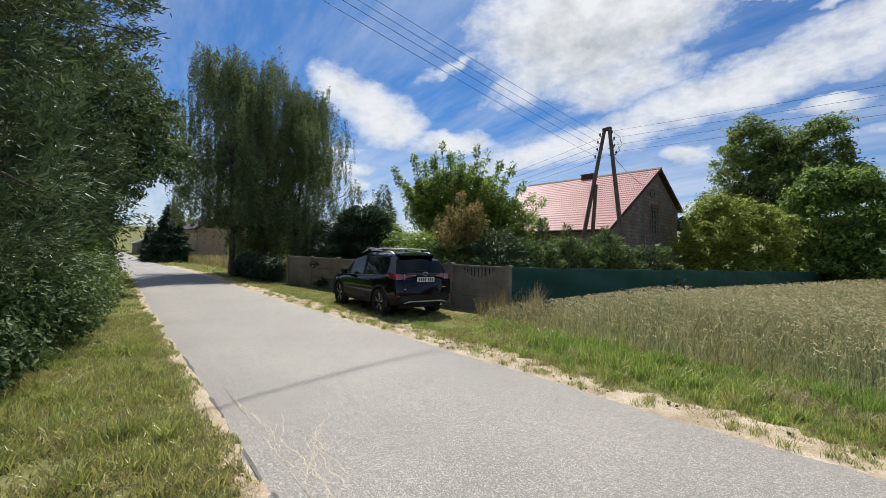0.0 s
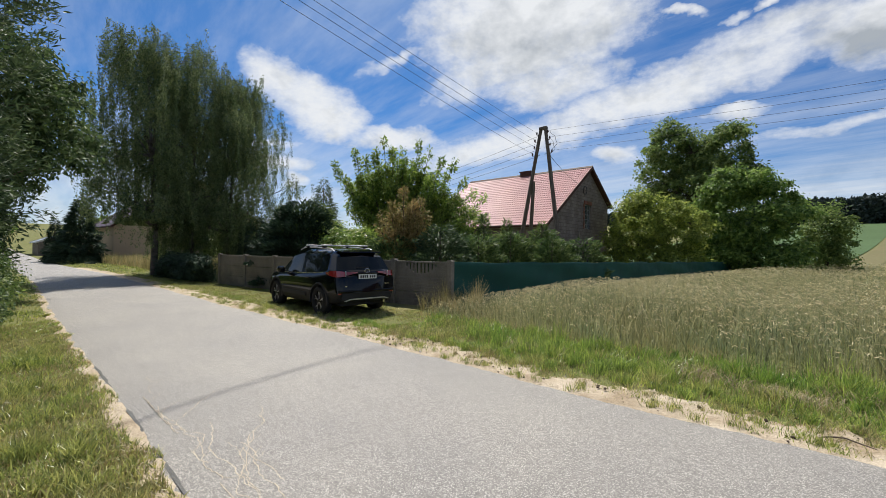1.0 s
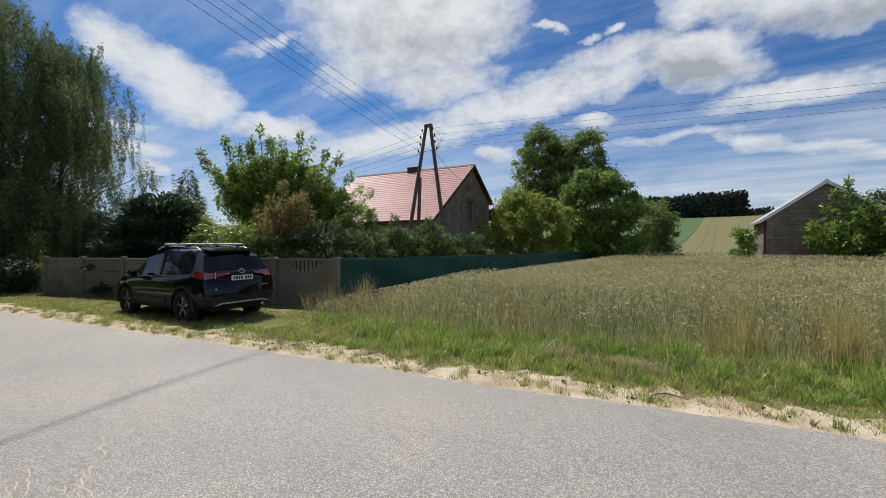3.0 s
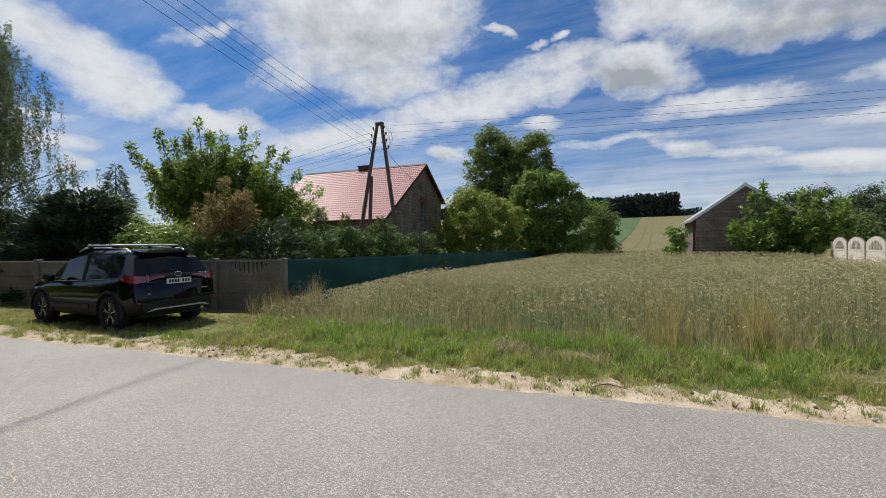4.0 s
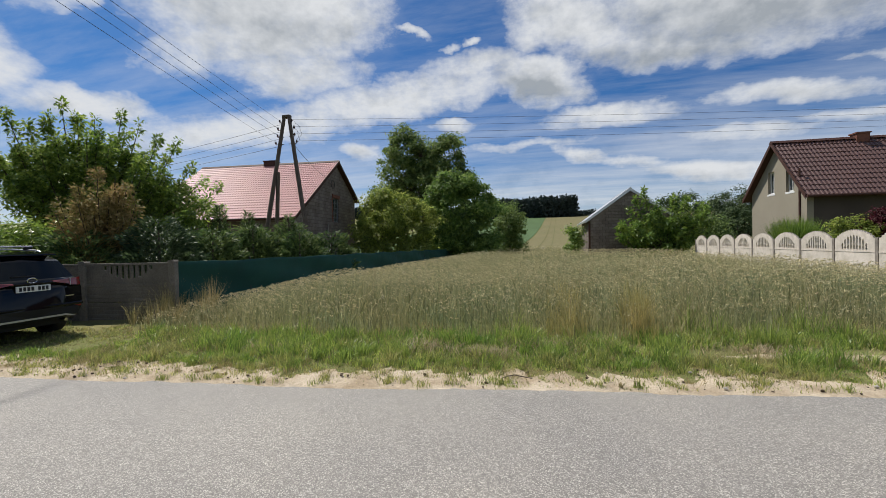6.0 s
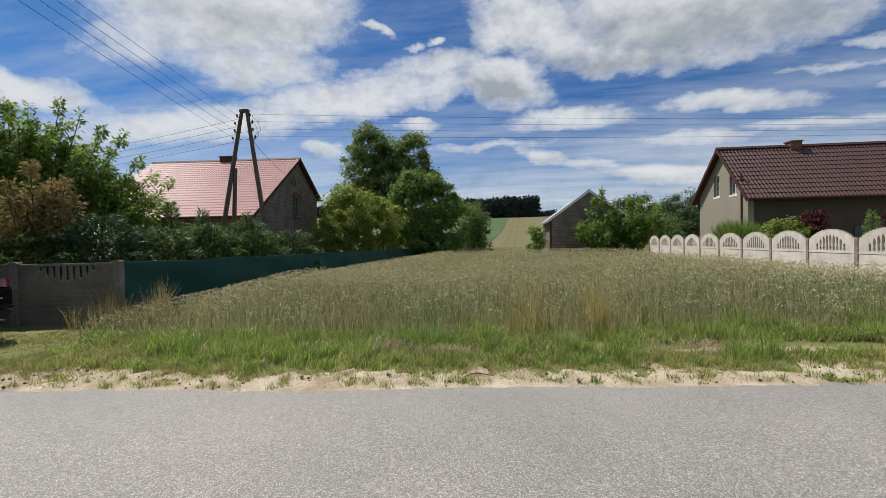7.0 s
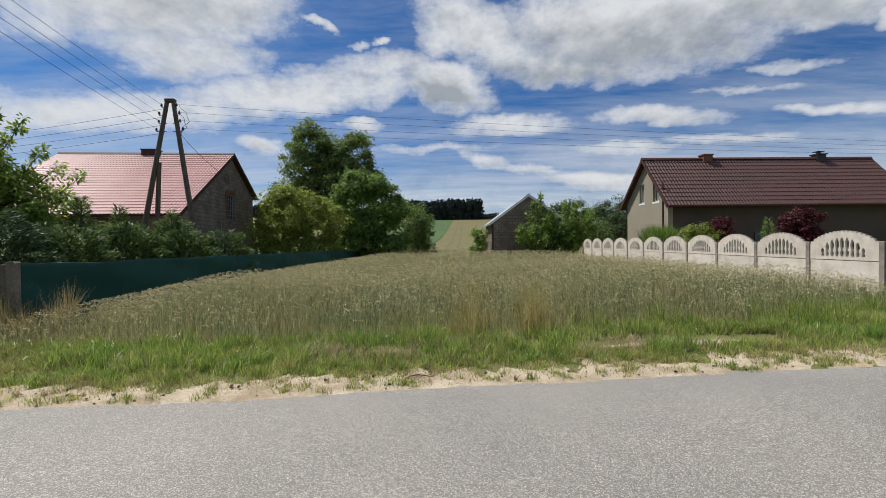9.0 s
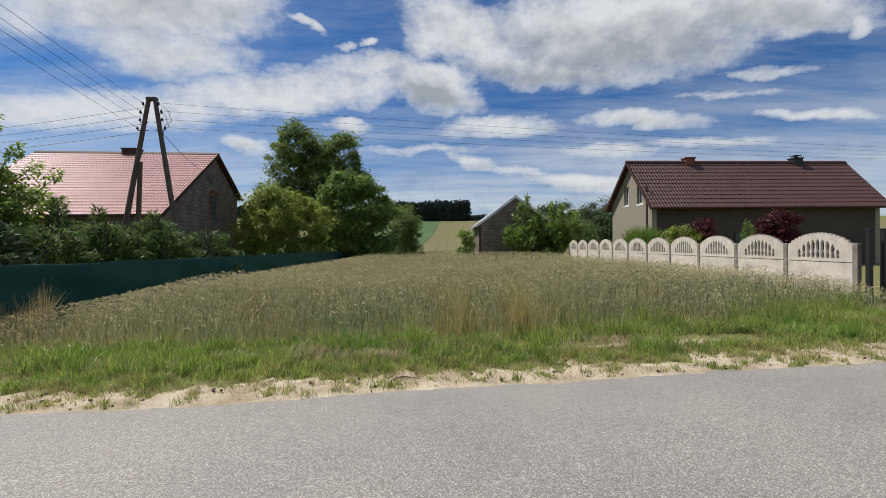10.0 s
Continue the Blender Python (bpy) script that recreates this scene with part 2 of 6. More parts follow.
M_WHITE = material("whitewashed_concrete", (0.66, 0.6, 0.54), 0.9, 0.1, 2.2, 40, 0.5, second=(0.48, 0.43, 0.37), obrand=0.06, dist=0.005)
M_POST = material("grey_post_concrete", (0.3, 0.265, 0.23), 0.9, 0.2, 2.5, 40, 0.5, second=(0.16, 0.14, 0.125), dist=0.005)
M_GREEN = material("green_screen_cloth", (0.014, 0.075, 0.06), 0.75, 0.18, 0.8, 55, 0.3, second=(0.01, 0.056, 0.047), spec=0.25)
M_BLOCK = material("block_wall", (0.25, 0.21, 0.185), 0.92, 0.2, 0.9, 18, 0.8, second=(0.17, 0.135, 0.115), dist=0.02)
courses(M_BLOCK, 0.5, 0.25, 0.02, 0.55)
M_BRICK = material("red_brick", (0.2, 0.085, 0.06), 0.9, 0.25, 3, 25, 0.6, obrand=0.15)
M_ROOF_RED = material("red_metal_tiles", (0.45, 0.215, 0.205), 0.5, 0.12, 0.6, 12, 0.2, second=(0.52, 0.25, 0.235), spec=0.6)
M_ROOF_BRN = material("brown_metal_tiles", (0.1, 0.05, 0.042), 0.45, 0.12, 0.6, 12, 0.2, spec=0.5)
M_TRIM_BRN = material("dark_brown_boards", (0.07, 0.03, 0.022), 0.7, 0.2, 3, 40, 0.4)
M_RENDER = material("beige_render", (0.3, 0.27, 0.21), 0.93, 0.08, 0.7, 70, 0.5, second=(0.27, 0.24, 0.185), dist=0.004)
# beige render again, darkened: the front wall's shade is in its colour
M_RENDER_SHADE = material("shaded_beige_render", (0.082, 0.066, 0.055), 0.93, 0.1, 0.7, 70, 0.5, second=(0.066, 0.054, 0.045), dist=0.004)
M_RENDER2 = material("tan_render", (0.42, 0.32, 0.22), 0.93, 0.08, 0.7, 70, 0.5, dist=0.004)
M_ZINC = material("pale_sheet_metal", (0.6, 0.6, 0.6), 0.35, 0.12, 1, 30, 0.1, metal=0.7)
M_GREYROOF = material("grey_roof", (0.22, 0.22, 0.23), 0.6, 0.12, 1, 30, 0.3)
M_FRAMEW = material("white_window_frame", (0.75, 0.75, 0.73), 0.4, 0.05, 4, 50, 0.1)
M_DARKWOOD = material("tarred_pole_wood", (0.085, 0.065, 0.052), 0.85, 0.35, 2, 30, 0.9, second=(0.14, 0.112, 0.09), stretch=(6, 6, 0.5), dist=0.01)
M_STEEL = material("dark_steel", (0.05, 0.05, 0.052), 0.5, 0.2, 4, 60, 0.2, metal=0.6)
M_CABLE = material("cable", (0.035, 0.036, 0.04), 0.6, 0.1, 1, 40, 0)
M_PORCELAIN = material("brown_porcelain", (0.05, 0.025, 0.02), 0.2, 0.1, 4, 40, 0)
M_BARK = material("bark", (0.07, 0.052, 0.04), 0.95, 0.4, 2, 22, 1.0, second=(0.12, 0.095, 0.075), stretch=(3, 3, 0.8), dist=0.03)
M_BIRCHBARK = material("birch_bark", (0.17, 0.15, 0.135), 0.9, 0.35, 1.3, 14, 0.7, second=(0.055, 0.045, 0.038), stretch=(1, 1, 2.5), dist=0.02)
M_GLASS = bpy.data.materials.new("window_glass")
M_GLASS.use_nodes = True
_g = M_GLASS.node_tree.nodes["Principled BSDF"]
_g.inputs["Base Color"].default_value, _g.inputs["Roughness"].default_value = (0.035, 0.045, 0.05, 1), 0.05
_g.inputs["Specular IOR Level"].default_value = 0.3

M_BLOCKGLASS = material("glass_blocks", (0.03, 0.055, 0.05), 0.25, 0.3, 4, 20, 0.3, spec=0.3)
L_GRASS = leaf("verge_grass", (0.26, 0.34, 0.075), (0.4, 0.39, 0.14), 0.38, 0.55, 0.45, 0.5)
L_LUSH = leaf("lush_grass", (0.19, 0.32, 0.055), (0.33, 0.4, 0.1), 0.36, 0.55, 0.48, 0.55)
L_THATCH = leaf("dead_thatch", (0.42, 0.34, 0.22), (0.5, 0.42, 0.28), 0.7, 0.45, 0.35, 0.2)
L_DRY = leaf("dry_grass", (0.4, 0.33, 0.16), (0.33, 0.3, 0.13), 0.55, 0.45, 0.3, 0.4)
L_GOLD = leaf("golden_grass", (0.5, 0.42, 0.17), (0.42, 0.38, 0.15), 0.5, 0.4, 0.4, 0.3)
L_GRAIN = leaf("grain_stalks", (0.25, 0.29, 0.155), (0.35, 0.33, 0.165), 0.5, 0.5, 0.45, 0.4)
L_EAR = leaf("grain_ears", (0.58, 0.51, 0.29), (0.4, 0.36, 0.19), 0.5, 0.45, 0.35, 0.4)
L_BIRCH = leaf("birch_leaves", (0.115, 0.165, 0.06), (0.17, 0.215, 0.09), 0.45, 0.55, 0.35, 0.35)
L_WALNUT = leaf("walnut_leaves", (0.18, 0.28, 0.045), (0.27, 0.36, 0.075), 0.38, 0.5, 0.5, 0.45)
L_PLUM = leaf("plum_leaves", (0.25, 0.32, 0.06), (0.35, 0.41, 0.1), 0.45, 0.45, 0.55, 0.35)
L_TREE = leaf("tree_leaves", (0.13, 0.225, 0.05), (0.2, 0.3, 0.075), 0.5, 0.5, 0.5, 0.3)
L_DARKTREE = leaf("chestnut_leaves", (0.125, 0.2, 0.055), (0.21, 0.28, 0.085), 0.5, 0.5, 0.5, 0.3)
L_ROADSIDE = leaf("roadside_leaves", (0.07, 0.12, 0.045), (0.115, 0.17, 0.06), 0.55, 0.45, 0.3, 0.25)
L_PINE = leaf("pine_needles", (0.052, 0.09, 0.042), (0.105, 0.15, 0.06), 0.5, 0.45, 0.25)
L_SPRUCE = leaf("spruce_needles", (0.032, 0.062, 0.036), (0.05, 0.085, 0.045), 0.6, 0.35, 0.08)
L_THUJA = leaf("thuja_sprays", (0.08, 0.135, 0.042), (0.15, 0.2, 0.065), 0.5, 0.55, 0.35)
L_BUSH = leaf("bush_leaves", (0.15, 0.25, 0.045), (0.23, 0.33, 0.07), 0.38, 0.5, 0.45, 0.45)
L_BROWN = leaf("browning_sprays", (0.4, 0.29, 0.12), (0.26, 0.23, 0.085), 0.7, 0.35, 0.3)
L_RED = leaf("dark_red_leaves", (0.095, 0.012, 0.018), (0.055, 0.011, 0.013), 0.5, 0.4, 0.3)
L_FAR = leaf("far_tree_leaves", (0.055, 0.09, 0.032), (0.085, 0.125, 0.045), 0.6, 0.35, 0.2)
# the bluish haze of distance is mixed into this leaf colour
L_WOOD = leaf("hazed_wood_leaves", (0.026, 0.04, 0.036), (0.034, 0.05, 0.042), 0.8, 0.3, 0.1)

# ---- tools ----


def part(name, bm, mat, parent=None, label=""):
    me = bpy.data.meshes.new(name)
    bm.to_mesh(me)
    bm.free()
    me.materials.append(mat)
    ob = new(name, me)
    ob.parent = parent
    if label:
        tagged(ob, label)
    return ob


def thing(name, m, label, category, group="", kind=""):
    ob = new(name)
    ob.empty_display_size = 0.2
    ob.matrix_world = m
    return tagged(ob, label, category, group, kind)


def raw(name, verts, faces, mat, parent=None, smooth=False, extra=None, index=None):
    """A mesh from arrays; faces all have the same number of corners. extra: a second material, index: which faces wear it."""
    me = bpy.data.meshes.new(name)
    verts, faces = np.asarray(verts, np.float32), np.asarray(faces, np.int32)
    n, k = faces.shape
    me.vertices.add(len(verts))
    me.vertices.foreach_set("co", verts.ravel())
    me.loops.add(n * k)
    me.loops.foreach_set("vertex_index", faces.ravel())
    me.polygons.add(n)
    me.polygons.foreach_set("loop_start", np.arange(0, n * k, k, dtype=np.int32))
    me.materials.append(mat)
    if extra:
        me.materials.append(extra)
        me.polygons.foreach_set("material_index", np.asarray(index, np.int32))
    me.polygons.foreach_set("use_smooth", np.full(n, smooth))
    me.update(calc_edges=True)
    me.validate()
    ob = new(name, me)
    ob.parent = parent
    return ob


def box(bm, x0, x1, y0, y1, z0, z1, bevel=0.0):
    r = bmesh.ops.create_cube(bm, size=1.0, matrix=Matrix.LocRotScale(((x0 + x1) / 2, (y0 + y1) / 2, (z0 + z1) / 2), None, (x1 - x0, y1 - y0, z1 - z0)))
    if bevel:
        es = list({e for v in r["verts"] for e in v.link_edges})
        bmesh.ops.bevel(bm, geom=es, offset=bevel, segments=2, affect="EDGES", profile=0.5)
    return r["verts"]


def boxed(*a, bevel=0.0):
    bm = bmesh.new()
    box(bm, *a, bevel=bevel)
    return bm


def rod(bm, a, b, r0, r1=None, seg=8):
    """A tapered round bar from a to b."""
    a, b = Vector(a), Vector(b)
    d = b - a
    m = Matrix.Translation((a + b) / 2) @ d.to_track_quat("Z", "Y").to_matrix().to_4x4()
    bmesh.ops.create_cone(bm, cap_ends=True, segments=seg, radius1=r0, radius2=r0 if r1 is None else r1, depth=d.length, matrix=m)


def tube(bm, pts, radii, seg=7):
    for (a, b), (ra, rb) in zip(zip(pts, pts[1:]), zip(radii, radii[1:])):
        rod(bm, a, b, ra, rb, seg)


def prism(bm, outline, y0, y1, axis="y"):
    """Extrude a closed outline of (a, z) pairs between two values of the other axis."""
    def at(a, z, w):
        return (a, w, z) if axis == "y" else (w, a, z)
    lo = [bm.verts.new(at(a, z, y0)) for a, z in outline]
    hi = [bm.verts.new(at(a, z, y1)) for a, z in outline]
    n = len(outline)
    bm.faces.new(lo)
    bm.faces.new(hi[::-1])
    for i in range(n):
        bm.faces.new((lo[(i + 1) % n], lo[i], hi[i], hi[(i + 1) % n]))
    bmesh.ops.recalc_face_normals(bm, faces=bm.faces)


rng = np.random.default_rng(5)

# ---- lie of the land ----
RX = [-320, -160, -110, -76, -44, -31, -24, -13, -6, -3, 0, 6, 14, 60, 300]
RR = [-60, -19, -10.2, -4.9, -1.0, 1.1, 1.85, 2.95, 3.85, 4.15, 4.6, 5.4, 6.6, 13.5, 50]
RL = [-64, -23, -14, -8.4, -4.0, -2.3, -1.5, -0.58, 0.1, 0.37, 0.68, 1.4, 2.3, 9, 45]


def road_right(x):
    return np.interp(x, RX, RR)


def road_left(x):
    return np.interp(x, RX, RL)


def land(x, y):
    x, y = np.asarray(x, float), np.asarray(y, float)
    s = np.clip((y - 50) / 260, 0, 1)
    z = 0.08 * np.clip((y - 5.5) / 3, 0, 1) + 19.5 * s * s * (1.6 - 0.6 * s) * 1.0
    w = np.clip((-x - 60) / 260, 0, 1)
    z = z + 16 * w * w * (3 - 2 * w) * 0.8
    z = np.where(y > 320, z + (y - 320) * 0.004, z)
    return z


def lerp_noise(x, y, s, seed=0):
    """Cheap smooth noise, -1 to 1."""
    return (np.sin(x * s + 1.3 * seed + 1.7 * np.sin(y * s * 0.7 + seed)) + np.sin(y * s * 1.31 + 2.1 * seed + 1.3 * np.sin(x * s * 0.83 - seed)) + np.sin((x + y) * s * 2.3 + seed)) / 3


def grid_mesh(name, xs, ys, zf, mat, **kw):
    X, Y = np.meshgrid(xs, ys)
    Z = zf(X, Y)
    n, m = X.shape
    i = np.arange(n * m).reshape(n, m)
    F = np.stack([i[:-1, :-1], i[:-1, 1:], i[1:, 1:], i[1:, :-1]], -1).reshape(-1, 4)
    return raw(name, np.stack([X, Y, Z], -1).reshape(-1, 3), F, mat, **kw)


gx = np.unique(np.concatenate([np.linspace(-1500, -160, 24), np.arange(-160, -40, 4), np.arange(-40, 24, 1.0), np.linspace(24, 120, 24), np.linspace(120, 1500, 24)]))
gy = np.unique(np.concatenate([np.linspace(-900, -40, 20), np.arange(-40, 50, 1.0), np.arange(50, 330, 7), np.linspace(330, 2200, 24)]))
ground = grid_mesh("ground", gx, gy, land, M_SOIL, smooth=True)
tagged(ground, "grassy ground rising to a far hill", "ground", kind="structure")

# asphalt with a broken edge on both sides
rx = np.concatenate([np.arange(-300, -40, 5.0), np.arange(-40, -14, 0.5), np.arange(-14, 14, 0.06), np.arange(14, 120, 3.0)])
rv, cols = [], 14
for x in rx:
    a = road_left(x) + 0.03 * math.sin(x * 2.1) + 0.02 * math.sin(x * 7.3 + 1) + 0.03 * noise.noise((x * 4, 0, 0)) + 0.03 * noise.noise((x * 14, 3, 0))
    b = road_right(x) + 0.04 * math.sin(x * 1.7 + 2) + 0.04 * noise.noise((x * 3, 9, 0)) + 0.035 * noise.noise((x * 12, 5, 0))
    for j in range(cols + 1):
        s = j / cols
        y = a + (b - a) * s
        edge = min(j, cols - j)
        rv.append((x, y, float(land(x, y)) + (0.004 if edge == 0 else 0.03 + 0.03 * math.sin(s * math.pi))))
ri = np.arange(len(rv)).reshape(len(rx), cols + 1)
road = raw("road", rv, np.stack([ri[:-1, :-1], ri[1:, :-1], ri[1:, 1:], ri[:-1, 1:]], -1).reshape(-1, 4), M_ASPHALT, smooth=True)
tagged(road, "narrow worn grey asphalt road with crumbling edges", "road", kind="structure")


def strip(name, x0, x1, step, lo, hi, cols, zf, mat, label):
    xs = np.arange(x0, x1, step)
    v = []
    for x in xs:
        a, b = lo(x), hi(x)
        for j in range(cols + 1):
            y = a + (b - a) * j / cols
            v.append((x, y, zf(x, y, j / cols)))
    i = np.arange(len(v)).reshape(len(xs), cols + 1)
    ob = raw(name, v, np.stack([i[:-1, :-1], i[1:, :-1], i[1:, 1:], i[:-1, 1:]], -1).reshape(-1, 4), mat, smooth=True)
    return tagged(ob, label, "sand", kind="structure")


def sand_relief(x, y, s):
    n = noise.noise((x * 2.2, y * 2.2, 1)) * 0.5 + noise.noise((x * 7, y * 7, 4)) * 0.35 + noise.noise((x * 19, y * 19, 7)) * 0.2
    e = math.sin(math.pi * s)
    return float(land(x, y)) + 0.024 * e ** 0.4 - 0.008 + 0.055 * n * e


strip("sand_verge", -40, 30, 0.09, lambda x: road_right(x) - 0.12,
      lambda x: road_right(x) + 0.66 + 0.4 * max(0.0, 1 - abs(x + 9) / 5) + 0.3 * noise.noise((x * 0.8, 2, 0)) + 0.12 * noise.noise((x * 9, 4, 0)) + 0.42 * noise.noise((x * 2.6, 5, 0)) + 0.2 * noise.noise((x * 5.5, 11, 0)) + (0.6 if x > 3.6 else 0) * min(1, abs(x - 3.6) / 2.4),
      12, sand_relief, M_SAND, "pale dry sand strip along the asphalt")
strip("sand_verge_near", -26, 10, 0.09, lambda x: road_left(x) - 0.13 - 0.05 * noise.noise((x * 1.3, 8, 0)) - 0.05 * noise.noise((x * 4, 1, 0)),
      lambda x: road_left(x) + 0.1, 6, sand_relief, M_SAND, "narrow sand strip beside the broken asphalt edge")
# bare sandy patch inside the verge
strip("sand_patch", 2.2, 4.9, 0.06, lambda x: 5.98 + 0.13 * x - 0.16 * max(0.02, math.sin((x - 2.2) / 2.7 * math.pi)) * (1 + 0.8 * noise.noise((x * 2, 3, 0))),
      lambda x: 5.98 + 0.13 * x + 0.2 * max(0.02, math.sin((x - 2.2) / 2.7 * math.pi)) * (1 + noise.noise((x * 2.5, 6, 0))), 8,
      lambda x, y, s: sand_relief(x, y, s), M_SAND, "bare patch of sand in the verge")

# ---- houses ----


def tile_sheet(x0, x1, a, b, nx=0.2, ny=0.36, step=0.03, wave=0.02):
    """A pressed metal tile sheet over a slope from a=(y, z) at the eave to b at the ridge: waves across, a step at each course."""
    a, b = Vector((0, *a)), Vector((0, *b))
    d = b - a
    length = d.length
    d.normalize()
    n = Vector((0, -d.z, d.y))
    if n.z < 0:
        n = -n
    rows = int(length / ny)
    xs = np.arange(x0, x1 + 1e-6, nx / 6)
    sx = wave * np.cos((xs - x0) / nx * 2 * math.pi)
    v = []
    for r in range(rows):
        for s, h in ((r * ny, step), ((r + 1) * ny, 0.0)):
            s = min(s, length)
            p = a + d * s
            v += [(x, p.y + n.y * (h + w), p.z + n.z * (h + w)) for x, w in zip(xs, sx)]
    m = len(xs)
    i = np.arange(len(v)).reshape(rows * 2, m)
    return v, np.stack([i[:-1, :-1], i[:-1, 1:], i[1:, 1:], i[1:, :-1]], -1).reshape(-1, 4)


def slab(bm, x0, x1, p, q, t):
    """A sloping board between p=(y, z) and q, t thick, hanging below the line."""
    prism(bm, [(p[0], p[1]), (q[0], q[1]), (q[0], q[1] - t), (p[0], p[1] - t)], x0, x1, "x")


def gabled(house, x0, x1, yf, zf, yr, zr, apex, base, over, wall_mat, roof_mat, trim_mat, tiles=True, holes=(), eave=0.3, front_mat=None):
    """Walls, roof slopes and barge boards. The ridge lies on local y=0. holes: (y0, y1, z0, z1) through the gable at x0."""
    slope_f, slope_r = (apex - zf) / (0 - yf), (apex - zr) / yr
    wy0, wy1 = yf + eave, yr - eave
    drop = 0.16
    gab = lambda y: (apex + slope_f * y if y < 0 else apex - slope_r * y) - drop
    th = 0.3
    for name, xa, xb, cut in (("gable_wall", x0 + over, x0 + over + th, True), ("gable_wall", x1 - over - th, x1 - over, False)):
        bm = bmesh.new()
        if not (cut and holes):
            prism(bm, [(wy0, base), (wy1, base), (wy1, gab(wy1)), (0.0, gab(0.0)), (wy0, gab(wy0))], xa, xb, "x")
            part(name, bm, wall_mat, house)
            continue
        ys = [wy0, wy1] + [y for h in holes for y in h[:2]]
        ys = sorted(set(ys + [0.0]))
        for ya, yb in zip(ys, ys[1:]):
            inside = [h for h in holes if h[0] <= ya + 1e-6 and h[1] >= yb - 1e-6]
            if inside:
                _, _, z0, z1 = inside[0]
                prism(bm, [(ya, base), (yb, base), (yb, z0), (ya, z0)], xa, xb, "x")
                prism(bm, [(ya, z1), (yb, z1), (yb, gab(yb)), (ya, gab(ya))], xa, xb, "x")
            else:
                prism(bm, [(ya, base), (yb, base), (yb, gab(yb)), (ya, gab(ya))], xa, xb, "x")
        part(name, bm, wall_mat, house)
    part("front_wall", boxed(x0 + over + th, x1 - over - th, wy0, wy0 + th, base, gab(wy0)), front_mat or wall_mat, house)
    part("rear_wall", boxed(x0 + over + th, x1 - over - th, wy1 - th, wy1, base, gab(wy1)), wall_mat, house)
    for (y, z) in ((yf, zf), (yr, zr)):
        bm = bmesh.new()
        slab(bm, x0, x1, (y, z - 0.03), (0, apex - 0.03), 0.09)
        part("roof_deck", bm, trim_mat, house)
        if tiles:
            v, f = tile_sheet(x0 - 0.02, x1 + 0.02, (y, z + 0.02), (0, apex + 0.02))
            raw("roof_sheet", v, f, roof_mat, house)
        for xa, xb in ((x0 - 0.04, x0 - 0.01), (x1 + 0.01, x1 + 0.04)):
            bm = bmesh.new()
            slab(bm, xa, xb, (y, z + 0.05), (0, apex + 0.05), 0.24)
            part("barge_board", bm, trim_mat, house)
    bm = bmesh.new()
    prism(bm, [(-0.16, apex - 0.04), (0, apex + 0.11), (0.16, apex - 0.04)], x0 - 0.05, x1 + 0.05, "x")
    part("ridge_cap", bm, trim_mat, house)


def gable_window(house, x, y0, y1, z0, z1, frame_mat, bars, sill_mat=None, pane_mat=None):
    w = part("window", boxed(x + 0.12, x + 0.13, y0 + 0.02, y1 - 0.02, z0 + 0.02, z1 - 0.02), pane_mat or M_GLASS, house)
    bm = bmesh.new()
    e = 0.07
    for a in ((y0, y0 + e, z0, z1), (y1 - e, y1, z0, z1), (y0 + e, y1 - e, z0, z0 + e), (y0 + e, y1 - e, z1 - e, z1)):
        box(bm, x + 0.08, x + 0.17, *a)
    for i in range(1, bars):
        y = y0 + (y1 - y0) * i / bars
        box(bm, x + 0.09, x + 0.16, y - 0.02, y + 0.02, z0 + e, z1 - e)
    if bars > 2:
        for i in range(1, 5):
            z = z0 + (z1 - z0) * i / 5
            box(bm, x + 0.095, x + 0.155, y0 + e, y1 - e, z - 0.015, z + 0.015)
    part("window_frame", bm, frame_mat, w)
    if sill_mat:
        part("window_sill", boxed(x - 0.06, x + 0.08, y0 - 0.06, y1 + 0.06, z0 - 0.12, z0 - 0.005, bevel=0.01), sill_mat, w)



HOUSE1 = pose(-16.3, 29.57, 0, 0, 0, 186)
house1 = thing("brick_house", HOUSE1, "unrendered grey block house with a faded red metal tile roof", "house")
gabled(house1, -0.25, 11.75, -4.4, 5.6, 7.3, 3.45, 8.36, -0.2, 0.3, M_BLOCK, M_ROOF_RED, M_TRIM_BRN, holes=((-0.5, 0.7, 3.5, 5.4),), eave=0.25)
gable_window(house1, 0.05, -0.5, 0.7, 3.5, 5.4, M_GREYROOF, 4, None, M_BLOCKGLASS)
bm = bmesh.new()
for i in range(8):
    box(bm, -0.02, 0.06, -0.63 + i * 0.18, -0.47 + i * 0.18, 5.42, 5.68)
part("brick_lintel", bm, M_BRICK, house1, "red brick soldier course over the window")
bm = bmesh.new()
for i in range(8):
    box(bm, 0.0, 0.055, 0.72, 0.8 + 0.08 * (i % 2), 3.5 + i * 0.24, 3.72 + i * 0.24)
part("brick_reveal", bm, M_BRICK, house1)
part("meter_box", boxed(-0.12, 0.05, 1.5, 1.95, 1.0, 1.75, bevel=0.02), M_FRAMEW, house1, "white electricity meter box")
bm = bmesh.new()
rod(bm, (0.0, 1.7, 1.7), (0.0, 1.7, 3.4), 0.04)
part("conduit", bm, M_POST, house1)
bm = bmesh.new()
box(bm, 5.0, 6.05, -0.3, 0.3, 7.7, 8.6)
box(bm, 4.95, 6.1, -0.35, 0.35, 8.6, 8.67)
part("chimney", bm, M_TRIM_BRN, house1, "low wide dark brick chimney")
bm = bmesh.new()
